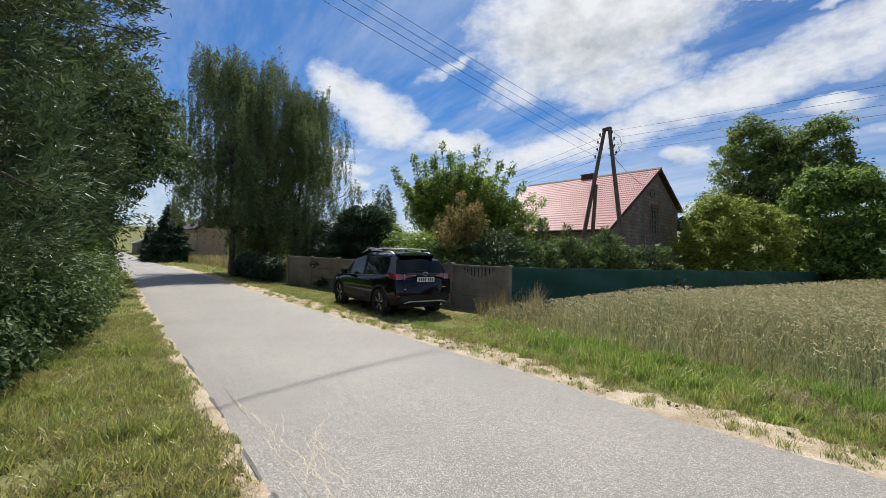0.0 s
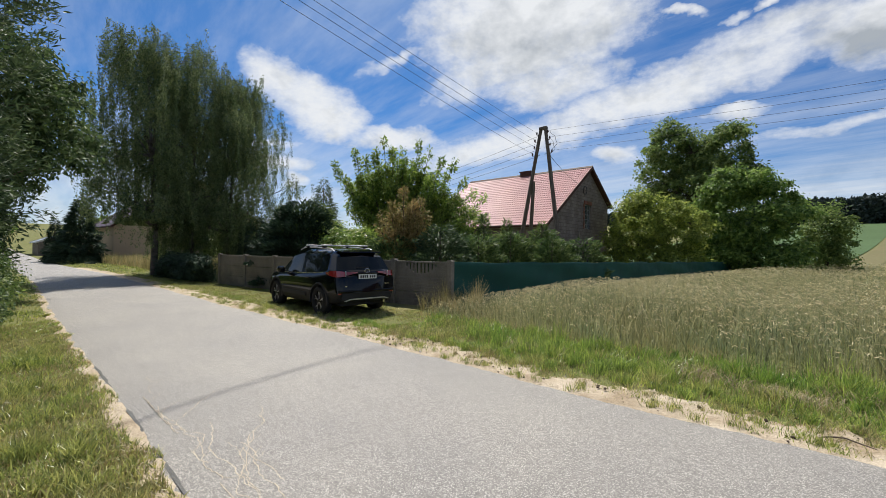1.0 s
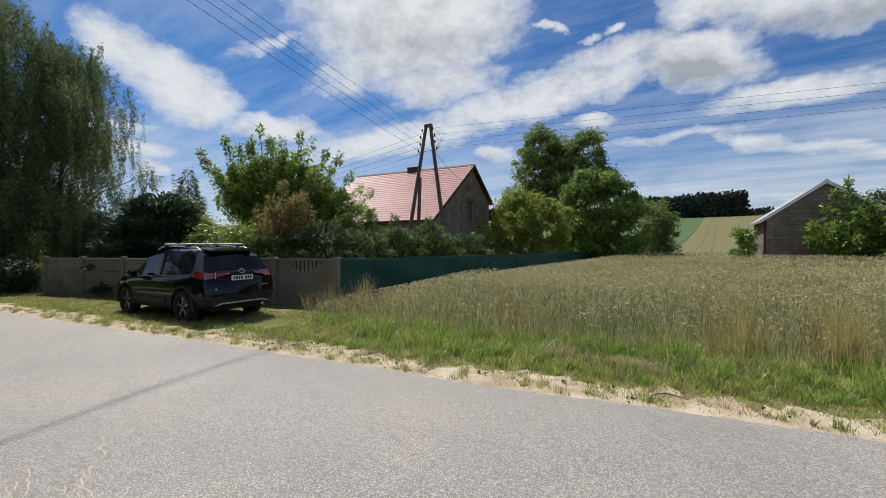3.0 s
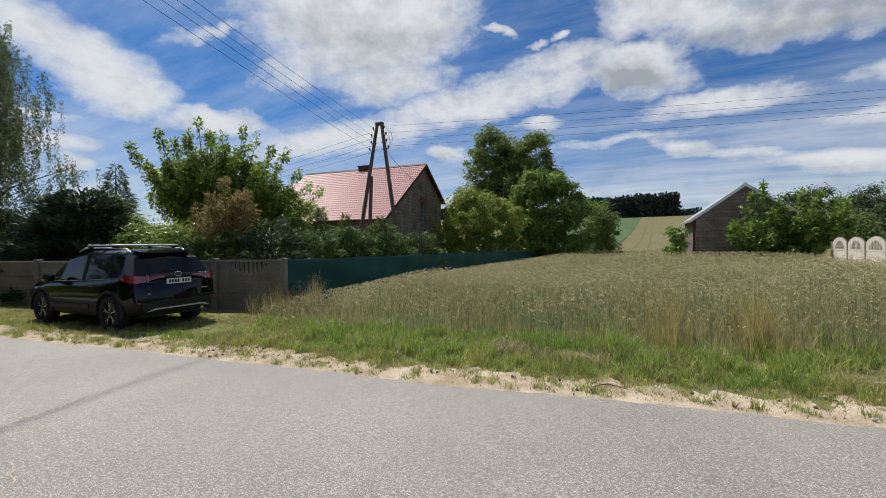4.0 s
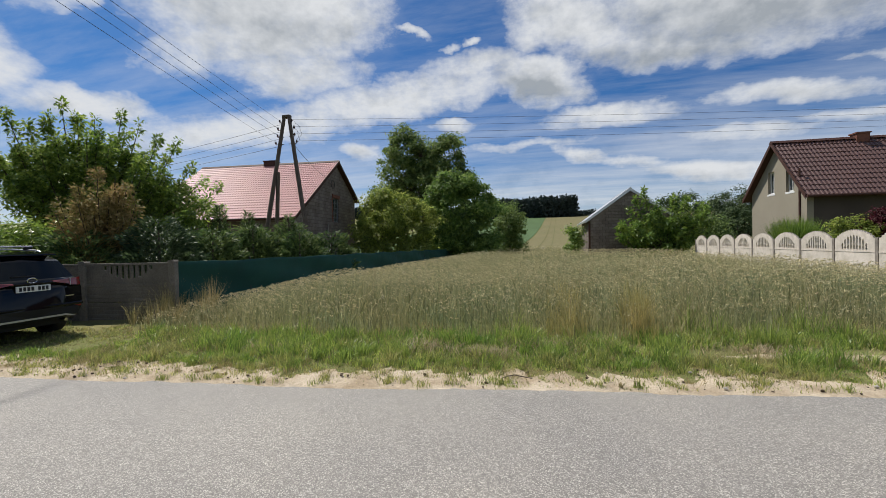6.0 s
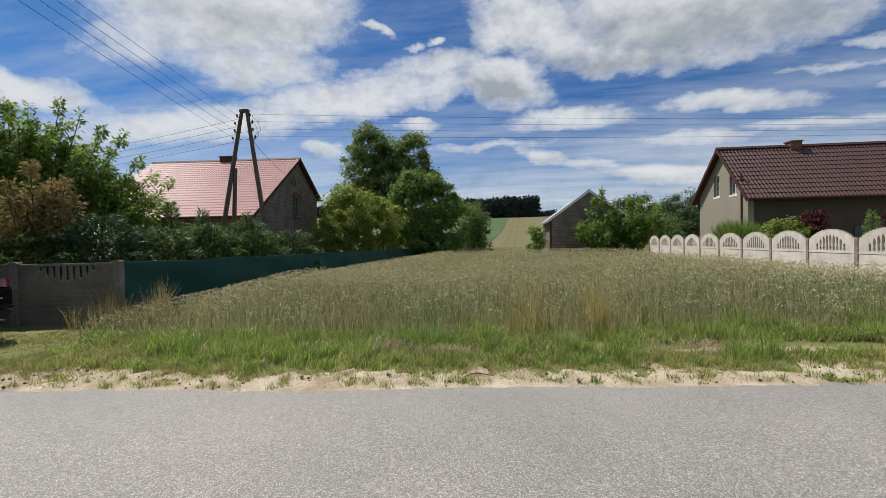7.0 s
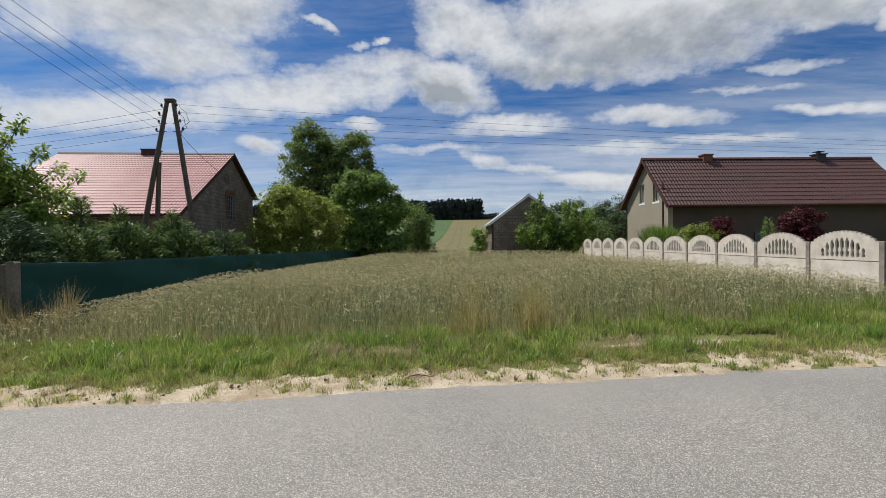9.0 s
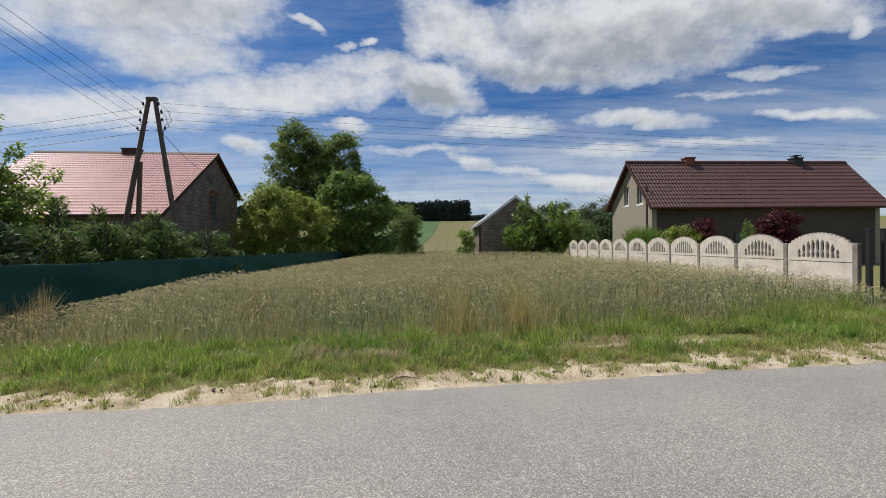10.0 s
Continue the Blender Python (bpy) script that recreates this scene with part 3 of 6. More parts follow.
for k in range(12):
    a0, a1 = k * math.pi / 6, (k + 1) * math.pi / 6
    rod(bm, (-0.03, 0.75 + 0.33 * math.cos(a0), 6.45 + 0.33 * math.sin(a0)), (-0.03, 0.75 + 0.33 * math.cos(a1), 6.45 + 0.33 * math.sin(a1)), 0.02, seg=5)
part("cable_coil", bm, M_CABLE, house1)

HOUSE2 = pose(12.47, 27.15, 0, 0, 0, 3.4)
house2 = thing("rendered_house", HOUSE2, "beige rendered house with a dark brown metal tile roof", "house")
# front wall wears the darkened render to stand for shade below the eave
gabled(house2, 0.0, 15.6, -2.85, 3.7, 3.05, 4.0, 6.98, 0.0, 0.3, M_RENDER, M_ROOF_BRN, M_TRIM_BRN, holes=((-1.4, -0.75, 4.1, 5.3), (0.3, 0.9, 4.15, 5.4)), eave=0.45, front_mat=M_RENDER_SHADE)
gable_window(house2, 0.35, -1.4, -0.75, 4.1, 5.3, M_FRAMEW, 2, M_FRAMEW)
gable_window(house2, 0.35, 0.3, 0.9, 4.15, 5.4, M_FRAMEW, 2, M_FRAMEW)
bm = bmesh.new()
tube(bm, [(0.27, -1.9, 5.2), (0.27, -1.9, 2.4), (0.27, -1.9, 1.0)], [0.05, 0.05, 0.05])
part("downpipe", bm, M_TRIM_BRN, house2)
bm = bmesh.new()
rod(bm, (0.0, -2.93, 3.66), (15.6, -2.93, 3.66), 0.07)
part("gutter", bm, M_TRIM_BRN, house2)
for a, b in ((5.6, 6.3), (9.9, 10.6)):
    bm = bmesh.new()
    box(bm, a, b, -2.46, -2.39, 1.1, 2.1)
    part("window", bm, M_GLASS, house2, "dark ground-floor window")
for a, mat, lab in ((4.0, M_BRICK, "red-brown brick chimney with a cap slab"), (11.7, M_STEEL, "dark chimney with a cowl")):
    bm = bmesh.new()
    box(bm, a, a + 0.6, -0.25, 0.25, 6.4, 7.2)
    box(bm, a - 0.05, a + 0.65, -0.3, 0.3, 7.2, 7.27)
    if mat is M_STEEL:
        rod(bm, (a + 0.3, 0, 7.27), (a + 0.3, 0, 7.4), 0.12)
        box(bm, a + 0.05, a + 0.55, -0.2, 0.2, 7.4, 7.44)
    part("chimney", bm, mat, house2, lab)

BARN = pose(6.67, 36.0, 0, 0, 0, 90)
barn = thing("barn", BARN, "small grey block barn with a pale sheet metal roof", "barn")
gabled(barn, 0.0, 9.0, -3.6, 3.3, 3.5, 3.3, 5.85, 0.0, 0.08, M_BLOCK, M_ZINC, M_ZINC, tiles=False, eave=0.42)
for y, z in ((-3.6, 3.3), (3.5, 3.3)):
    bm = bmesh.new()
    slab(bm, -0.02, 9.05, (y, z + 0.05), (0, 5.9), 0.05)
    part("roof_sheet", bm, M_ZINC, barn, "pale sheet metal roof slope")
bm = bmesh.new()
box(bm, 0.1, 0.24, 3.1, 3.26, 0.0, 3.2)
part("timber_post", bm, M_TRIM_BRN, barn, "brown timber post at the eave")

# far farmhouse beyond the birches
FARM = pose(-52.0, 10.2, 0, 0, 0, 8)
farm = thing("farmhouse", FARM, "tan rendered farmhouse with a dark brown roof", "house")
gabled(farm, -13.0, 0.0, -8.2, 3.6, 8.0, 3.8, 9.0, 0.0, 0.3, M_RENDER2, M_ROOF_BRN, M_TRIM_BRN, tiles=False, eave=0.3)
for y, z in ((-8.2, 3.6), (8.0, 3.8)):
    bm = bmesh.new()
    slab(bm, -13.05, 0.02, (y, z + 0.06), (0, 9.06), 0.05)
    part("roof_sheet", bm, M_ROOF_BRN, farm)
bm = bmesh.new()
box(bm, -5.0, -4.2, -2.4, -1.7, 7.0, 9.4)
part("chimney", bm, M_BRICK, farm)
FARM2 = pose(-72.0, 8.0, 0.3, 0, 0, 8)
farm2 = thing("farm_building", FARM2, "grey-roofed farm building further along the road", "house")
gabled(farm2, -12.0, 0.0, -7.0, 3.4, 7.0, 3.4, 8.0, -0.6, 0.3, M_RENDER2, M_GREYROOF, M_GREYROOF, tiles=False)
SHED = pose(-78, -2.6, 0.4, 0, 0, 8)
shed = thing("low_shed", SHED, "low shed with a white sheet roof beside the road", "shed")
gabled(shed, -7.0, 0.0, -2.0, 1.6, 2.0, 1.6, 2.5, -0.6, 0.15, M_CONC, M_ZINC, M_ZINC, tiles=False)

# ---- grey concrete panel fence ----
FA, FB = Vector((-8.38, 7.5, 0)), Vector((-20.9, 4.45, 0))
fdir = (FB - FA).normalized()
fang = math.degrees(math.atan2(fdir.y, fdir.x))
fence = thing("concrete_fence", pose(FA.x, FA.y, 0, 0, 0, fang), "weathered grey precast concrete panel fence", "fence")
FH, PITCH = 1.36, 2.06
npanel = 6


def fence_post():
    bm = bmesh.new()
    box(bm, -0.075, 0.075, -0.075, 0.075, -0.1, FH, bevel=0.012)
    prism(bm, [(-0.085, FH), (0.085, FH), (0.06, FH + 0.03), (-0.06, FH + 0.03)], -0.08, 0.08)
    return bm


def plain_slab(z0, z1):
    bm = bmesh.new()
    a, b, n = z0 + 0.006, z1 - 0.006, 5
    out = []
    for k in range(n):
        lo, hi = a + (b - a) * k / n, a + (b - a) * (k + 1) / n
        out += [(0.024, lo), (0.033, lo + 0.012), (0.033, hi - 0.012), (0.024, hi)]
    prism(bm, out + [(-y, z) for y, z in out[::-1]], 0.08, PITCH - 0.08, "x")
    return bm


def fretted_slab(z0, z1):
    """Top slab: a scooped arch row of slots under a rail."""
    bm = bmesh.new()
    w0, w1 = 0.08, PITCH - 0.08
    rail = 0.05
    mid, n = (w0 + w1) / 2, 9
    span = 1.25
    x = w0
    slot, bar = 0.075, (span - n * 0.075) / (n + 1)
    box(bm, w0, mid - span / 2, -0.025, 0.025, z0, z1 - rail)
    box(bm, mid + span / 2, w1, -0.025, 0.025, z0, z1 - rail)
    x = mid - span / 2
    for i in range(n):
        depth = (0.42 - 0.26 * ((i - (n - 1) / 2) / ((n - 1) / 2)) ** 2) * 0.8
        box(bm, x, x + bar, -0.025, 0.025, z0, z1 - rail)
        x += bar
        lo = z1 - rail - depth
        box(bm, x, x + slot, -0.025, 0.025, z0, lo)
        prism(bm, [(x, lo), (x + slot, lo), (x + slot, lo + 0.03), (x + slot / 2, lo + 0.005), (x, lo + 0.03)], -0.024, 0.024)
        x += slot
    box(bm, x, mid + span / 2, -0.025, 0.025, z0, z1 - rail)
    return bm


post0 = part("fence_post", fence_post(), M_CONC, fence)
tops = part("panel", fretted_slab(0.88, FH - 0.02), M_CONC, fence, "top slab with arched slots")
rail0 = part("coping_rail", boxed(0.08, PITCH - 0.08, -0.035, 0.035, FH - 0.07, FH - 0.02, bevel=0.006), M_CONC, fence)
mids = part("panel", plain_slab(0.44, 0.88), M_CONC, fence)
lows = part("panel", plain_slab(0.0, 0.44), M_CONC, fence)
flat = part("panel", plain_slab(0.88, FH - 0.02), M_CONC, fence)
flat.location.x = 3 * PITCH
for i in range(1, npanel + 1):
    o = post0.copy()
    scene.collection.objects.link(o)
    o.location.x = i * PITCH
    if i < npanel:
        for src in ((tops, rail0, mids, lows) if i < 3 else (flat, mids, lows)):
            if src is flat and i == 3:
                continue
            o = src.copy()
            scene.collection.objects.link(o)
            o.location.x = i * PITCH

# ---- green screened fence ----
gf = thing("screen_fence", pose(-8.38, 7.56, 0, 0, 0, 0), "dark green screen cloth fence on wire and posts", "fence")
xs = np.arange(0, 34.01, 0.125)
rows = 14
gv = []
for k, yy in enumerate(xs):
    top = 1.34 - 0.007 * yy + 0.02 * math.sin(yy * 2.2) - 0.02 * abs(math.sin(yy * math.pi / 2.5)) + 0.012 * noise.noise((yy * 3, 0, 0))
    for j in range(rows + 1):
        z = 0.05 + (top - 0.05) * j / rows
        bulge = 0.05 * math.sin(yy * 1.3 + j * 0.4) * math.sin(j / rows * math.pi) + 0.025 * noise.noise((yy * 1.7, z * 2, 0))
        gv.append((bulge, yy, z))
gi = np.arange(len(gv)).reshape(len(xs), rows + 1)
cloth = raw("screen_cloth", gv, np.stack([gi[:-1, :-1], gi[1:, :-1], gi[1:, 1:], gi[:-1, 1:]], -1).reshape(-1, 4), M_GREEN, gf, smooth=True)
sol = cloth.modifiers.new("thickness", "SOLIDIFY")
sol.thickness = 0.004
for k in range(14):
    bm = bmesh.new()
    rod(bm, (-0.06, k * 2.5, 0), (-0.06, k * 2.5, 1.4 - 0.017 * k), 0.025)
    part("fence_post", bm, M_STEEL, gf)

# ---- whitewashed ornamental fence ----
wf = thing("ornamental_fence", pose(10.4, 10.1, 0, 0, 0, 90), "off-white precast concrete fence with arched fretted tops", "fence")


def arch_panel():
    """A slab with a scalloped arch on top and a fan of slots under it."""
    bm = bmesh.new()
    w0, w1, z0, zs, rise = 0.07, 1.99, 1.06, 1.47, 0.34
    mid, half = (w0 + w1) / 2, (w1 - w0) / 2
    arch = lambda x: zs + rise * max(0.0, 1 - ((x - mid) / half) ** 2) ** 0.8
    inner = lambda x: z0 + 0.10 + 0.50 * max(0.0, 1 - ((x - mid) / 0.66) ** 2) ** 0.6
    n = 165
    xs = [w0 + (w1 - w0) * i / n for i in range(n + 1)]
    t = 0.03
    slots = [(mid + (k - 4) * 0.142 - 0.052, mid + (k - 4) * 0.142 + 0.052) for k in range(9)]
    for xa, xb in zip(xs, xs[1:]):
        m = (xa + xb) / 2
        za = arch(m) + (0.034 if int((m - w0) / 0.058) % 2 == 0 else 0.0)
        cell = [(a, b) for a, b in slots if a <= m <= b]
        if not cell:
            prism(bm, [(xa, z0), (xb, z0), (xb, za), (xa, za)], -t, t)
            continue
        a, b = cell[0]
        off = abs(m - (a + b) / 2) / ((b - a) / 2)
        lo, hi = z0 + 0.09, inner((a + b) / 2)
        tall = hi - lo
        hi -= 0.11 * off ** 2
        prism(bm, [(xa, z0), (xb, z0), (xb, lo), (xa, lo)], -t, t)
        prism(bm, [(xa, hi), (xb, hi), (xb, za), (xa, za)], -t, t)
        for f, reach in ((0.36, 0.5), (0.02, 0.62)):
            if off > reach and tall > 0.2:
                w = 0.09 * (off - reach) / (1 - reach)
                zc = lo + tall * f
                prism(bm, [(xa, max(lo, zc - w)), (xb, max(lo, zc - w)), (xb, zc + w), (xa, zc + w)], -t * 0.9, t * 0.9)
    box(bm, w0, w1, -0.04, 0.04, z0 + 0.0, z0 + 0.045)
    return bm


wp = part("fence_post", boxed(-0.068, 0.068, -0.055, 0.055, 0.0, 1.55, bevel=0.012), M_POST, wf)
wa = part("arched_panel", arch_panel(), M_WHITE, wf, "arched top slab with a fan of slots")
wb = part("panel", boxed(0.07, 1.99, -0.028, 0.028, 0.54, 1.05, bevel=0.008), M_WHITE, wf)
wc = part("panel", boxed(0.07, 1.99, -0.028, 0.028, 0.02, 0.53, bevel=0.008), M_WHITE, wf)
for i in range(1, 12):
    for src in (wp, wa, wb, wc):
        if i == 11 and src is not wp:
            continue
        o = src.copy()
        scene.collection.objects.link(o)
        o.location.x = i * PITCH
        if i > 6 and src is wp:
            o.scale.z = 1 + 0.004 * (i - 6)

for x, y in ((10.46, 9.86), (10.75, 9.8)):
    gp = thing("gate_post", pose(x, y, 0), "dark painted steel gate post", "gate post", "gate posts")
    part("post", boxed(-0.05, 0.05, -0.05, 0.05, -0.02, 1.86, bevel=0.008), M_STEEL, gp)
    part("cap", boxed(-0.06, 0.06, -0.06, 0.06, 1.86, 1.9, bevel=0.006), M_STEEL, gp)
gate = thing("metal_gate", pose(10.85, 9.78, 0, 0, 0, 4), "low dark steel gate beside the ornamental fence", "gate")
for z in (0.45, 1.15):
    part("rail", boxed(0, 3.2, -0.02, 0.02, z, z + 0.05), M_STEEL, gate)
bar0 = part("bar", boxed(-0.012, 0.012, -0.012, 0.012, 0.4, 1.25), M_STEEL, gate)
for i in range(1, 25):
    o = bar0.copy()
    scene.collection.objects.link(o)
    o.location.x = i * 0.13

# ---- braced wooden power pole and its wires ----
pole = thing("power_pole", pose(-13.4, 19.1, 0), "old tarred wooden A-frame power pole", "power pole")
LEGS = (("leg", (-0.14, 0.0), (-1.2, -1.0)), ("leg", (0.14, 0.0), (2.25, -1.3)), ("brace_leg", (-0.2, -0.3), (-0.7, -0.3)))
for name, (ax, ay), (bx, by) in LEGS:
    bm = bmesh.new()
    hi = 8.6 if name == "leg" else 5.6
    f = (8.6 - hi) / 8.6
    rod(bm, (bx, by, -0.3), (ax + (bx - ax) * f, ay + (by - ay) * f, hi), 0.128, 0.09, 12)
    part(name, bm, M_DARKWOOD, pole)
part("cap_block", boxed(-0.22, 0.24, -0.12, 0.12, 8.5, 8.66, bevel=0.03), M_DARKWOOD, pole)
INS = []
for side in (-1, 1):
    for k in range(4):
        z = 8.28 - 0.38 * k
        x = side * (0.36 + 0.075 * k + 0.05 * (k % 2))
        bm = bmesh.new()
        rod(bm, (side * 0.15, -0.05, z - 0.03), (x, -0.08, z - 0.03), 0.018, seg=6)
        rod(bm, (x, -0.08, z - 0.05), (x, -0.08, z + 0.06), 0.014, seg=6)
        arm = part("insulator_arm", bm, M_STEEL, pole)
        bm = bmesh.new()
        rod(bm, (x, -0.08, z + 0.02), (x, -0.08, z + 0.07), 0.06, 0.05)
        rod(bm, (x, -0.08, z + 0.07), (x, -0.08, z + 0.14), 0.045, 0.03)
        part("insulator", bm, M_PORCELAIN, arm)
        INS.append((side, k, Vector((-13.4 + x, 19.02, z + 0.09))))


def wire(a, b, sag, r, label="thin dark overhead power wire"):
    cu = bpy.data.curves.new("overhead_wire", "CURVE")
    cu.dimensions, cu.bevel_depth, cu.bevel_resolution = "3D", r, 1
    sp = cu.splines.new("POLY")
    n = 40
    sp.points.add(n)
    a, b = Vector(a), Vector(b)
    for i in range(n + 1):
        s = i / n
        p = a.lerp(b, s)
        sp.points[i].co = (p.x, p.y, p.z - 4 * sag * s * (1 - s), 1)
    cu.materials.append(M_CABLE)
    return tagged(new("overhead_wire", cu), label, "wire", "overhead wires")


for side, k, p in INS:
    if side < 0 and k in (0, 1, 2, 3):
        wire(p, (-3.75 + 0.4 * k, -18.0, 8.3 - 0.27 * k), 0.35, 0.006)
    if side > 0:
        wire(p, (58.0, 31.4 + 0.7 * k, 7.9), 0.5, 0.006)
for k in range(4):
    wire((-13.7, 19.1, 8.2 - 0.38 * k), (-55.0, 30.0, 9.0 - 0.4 * k), 0.5, 0.008, "thin overhead wire leading off behind the trees")
wire((-13.1, 19.1, 7.2), (-15.85, 28.9, 6.5), 0.35, 0.012, "drooping service cable to the house")
bm = bmesh.new()
for lift, out in ((8.35, 0.5), (8.1, 0.36)):
    pts = [Vector((0.42 + out * math.sin(math.pi * k / 12) + 0.05 * math.sin(k * 1.7 + lift), -0.1 + 0.05 * math.cos(k), lift - 0.115 * k)) for k in range(13)]
    tube(bm, pts, [0.009] * len(pts), 5)
part("loose_cable", bm, M_CABLE, pole)

# ---- plants ----


def spread(n):
    """Random unit vectors."""
    v = rng.normal(size=(n, 3))
    return v / np.linalg.norm(v, axis=1, keepdims=True)


def leaf_mesh(name, P, D, N, length, width, mat, parent=None):
    """Leaves: folded rhombs at P, pointing along D, lying across N."""
    S = np.cross(D, N)
    S /= np.linalg.norm(S, axis=1, keepdims=True) + 1e-9
    U = np.cross(S, D)
    length, width = np.asarray(length).reshape(-1, 1), np.asarray(width).reshape(-1, 1)
    a = P
    b = P + D * length * 0.45 + S * width * 0.5 + U * width * 0.18
    c = P + D * length
    d = P + D * length * 0.45 - S * width * 0.5 + U * width * 0.18
    V = np.stack([a, b, c, d], 1).reshape(-1, 3)
    i = np.arange(len(P))[:, None] * 4
    return raw(name, V, i + np.array([[0, 1, 2, 3]]), mat, parent)


def blade_mesh(name, P, H, W, lean, mat, parent=None, bend=0.5):
    """Grass blades: a tapered strip of three pieces that bends over."""
    n = len(P)
    a = rng.uniform(0, 2 * math.pi, n)
    side = np.stack([np.cos(a), np.sin(a), np.zeros(n)], 1)
    b = rng.uniform(0, 2 * math.pi, n)
    out = np.stack([np.cos(b), np.sin(b), np.zeros(n)], 1) * lean[:, None]
    up = np.array([0, 0, 1.0])
    W, H = W[:, None], H[:, None]
    p1 = P + up * H * 0.5 + out * H * 0.3
    p2 = P + up * H * (1 - 0.25 * lean[:, None]) + out * H * (0.3 + bend)
    V = np.stack([P - side * W / 2, P + side * W / 2, p1 + side * W * 0.42, p1 - side * W * 0.42, p2], 1).reshape(-1, 3)
    i = np.arange(n)[:, None] * 5
    F = np.concatenate([i + np.array([[0, 1, 2]]), i + np.array([[0, 2, 3]]), i + np.array([[3, 2, 4]])])
    return raw(name, V, F, mat, parent)


def clumps(centre, radii, n, shell=0.55):
    """Centres of leaf clumps inside an ellipsoid, more towards its skin."""
    v = spread(n) * (shell + (1 - shell) * rng.random((n, 1))) ** 1.0
    return np.asarray(centre) + v * np.asarray(radii)


def leaves_round(C, r, per, flat=0.7):
    """Leaves over a dome round each clump centre, thick above and thin below: points, ways and facings."""
    n = len(C) * per
    O = spread(n) + np.array([0, 0, 0.4])
    O /= np.linalg.norm(O, axis=1, keepdims=True)
    R = np.repeat(np.asarray(r) * np.ones(len(C)), per)[:, None]
    shell = 0.25 + 0.95 * rng.random((n, 1)) ** 0.75
    P = np.repeat(C, per, 0) + O * R * shell * np.array([1, 1, flat]) + rng.normal(size=(n, 3)) * R * 0.14
    N = O * 0.8 + spread(n) * 0.6 + np.array([0, 0, 0.35])
    N /= np.linalg.norm(N, axis=1, keepdims=True)
    D = spread(n) + O * 0.5 + np.array([0, 0, -0.35])
    D -= N * (D * N).sum(1, keepdims=True)
    return P, D / (np.linalg.norm(D, axis=1, keepdims=True) + 1e-6), N


def limbs(t, trunk, C, mat, r0, count=26, name="trunk"):
    """Trunk with limbs out to some of the clumps."""
    bm = bmesh.new()
    pts = [Vector(p) for p in trunk]
    rad = [r0 * (1 - 0.75 * i / max(1, len(pts) - 1)) for i in range(len(pts))]
    tube(bm, pts, rad, 10)
    part(name, bm, mat, t)
    bm = bmesh.new()
    for c in C[rng.permutation(len(C))[:count]]:
        c = Vector(c)
        k = min(range(len(pts)), key=lambda i: abs(pts[i].z - (c.z - 0.35 * (c - pts[i]).length)))
        a = pts[k]
        m = a.lerp(c, 0.5) + Vector((0, 0, 0.12 * (c - a).length)) + Vector(rng.normal(size=3) * 0.08)
        tube(bm, [a, m, c], [rad[k] * 0.42, rad[k] * 0.22, 0.012], 6)
    tagged(part("branch_work", bm, mat, t), kind="stuff")


def tree(name, label, x, y, z0, trunk, blobs, mat, size, per, r, bark=M_BARK, r0=0.16, count=26, group="", category="tree", aspect=0.5, flat=0.7):
    """A broadleaved tree or bush: trunk, limbs and a crown of clumps of leaves. blobs: (dx, dy, z, rx, ry, rz, number of clumps)."""
    t = thing(name, pose(x, y, z0), label, category, group)
    C = np.concatenate([clumps(b[:3], b[3:6], b[6]) for b in blobs])
    limbs(t, trunk, C, bark, r0, count)
    rr = r * rng.uniform(0.35, 1.4, len(C))
    P, D, N = leaves_round(C, rr, per, flat)
    keep = P[:, 2] > 0.03
    P, D, N = P[keep], D[keep], N[keep]
    n = len(P)
    ln = size * rng.uniform(0.6, 1.3, n)
    leaf_mesh("crown", P, D, N, ln, ln * aspect, mat, t)
    return t


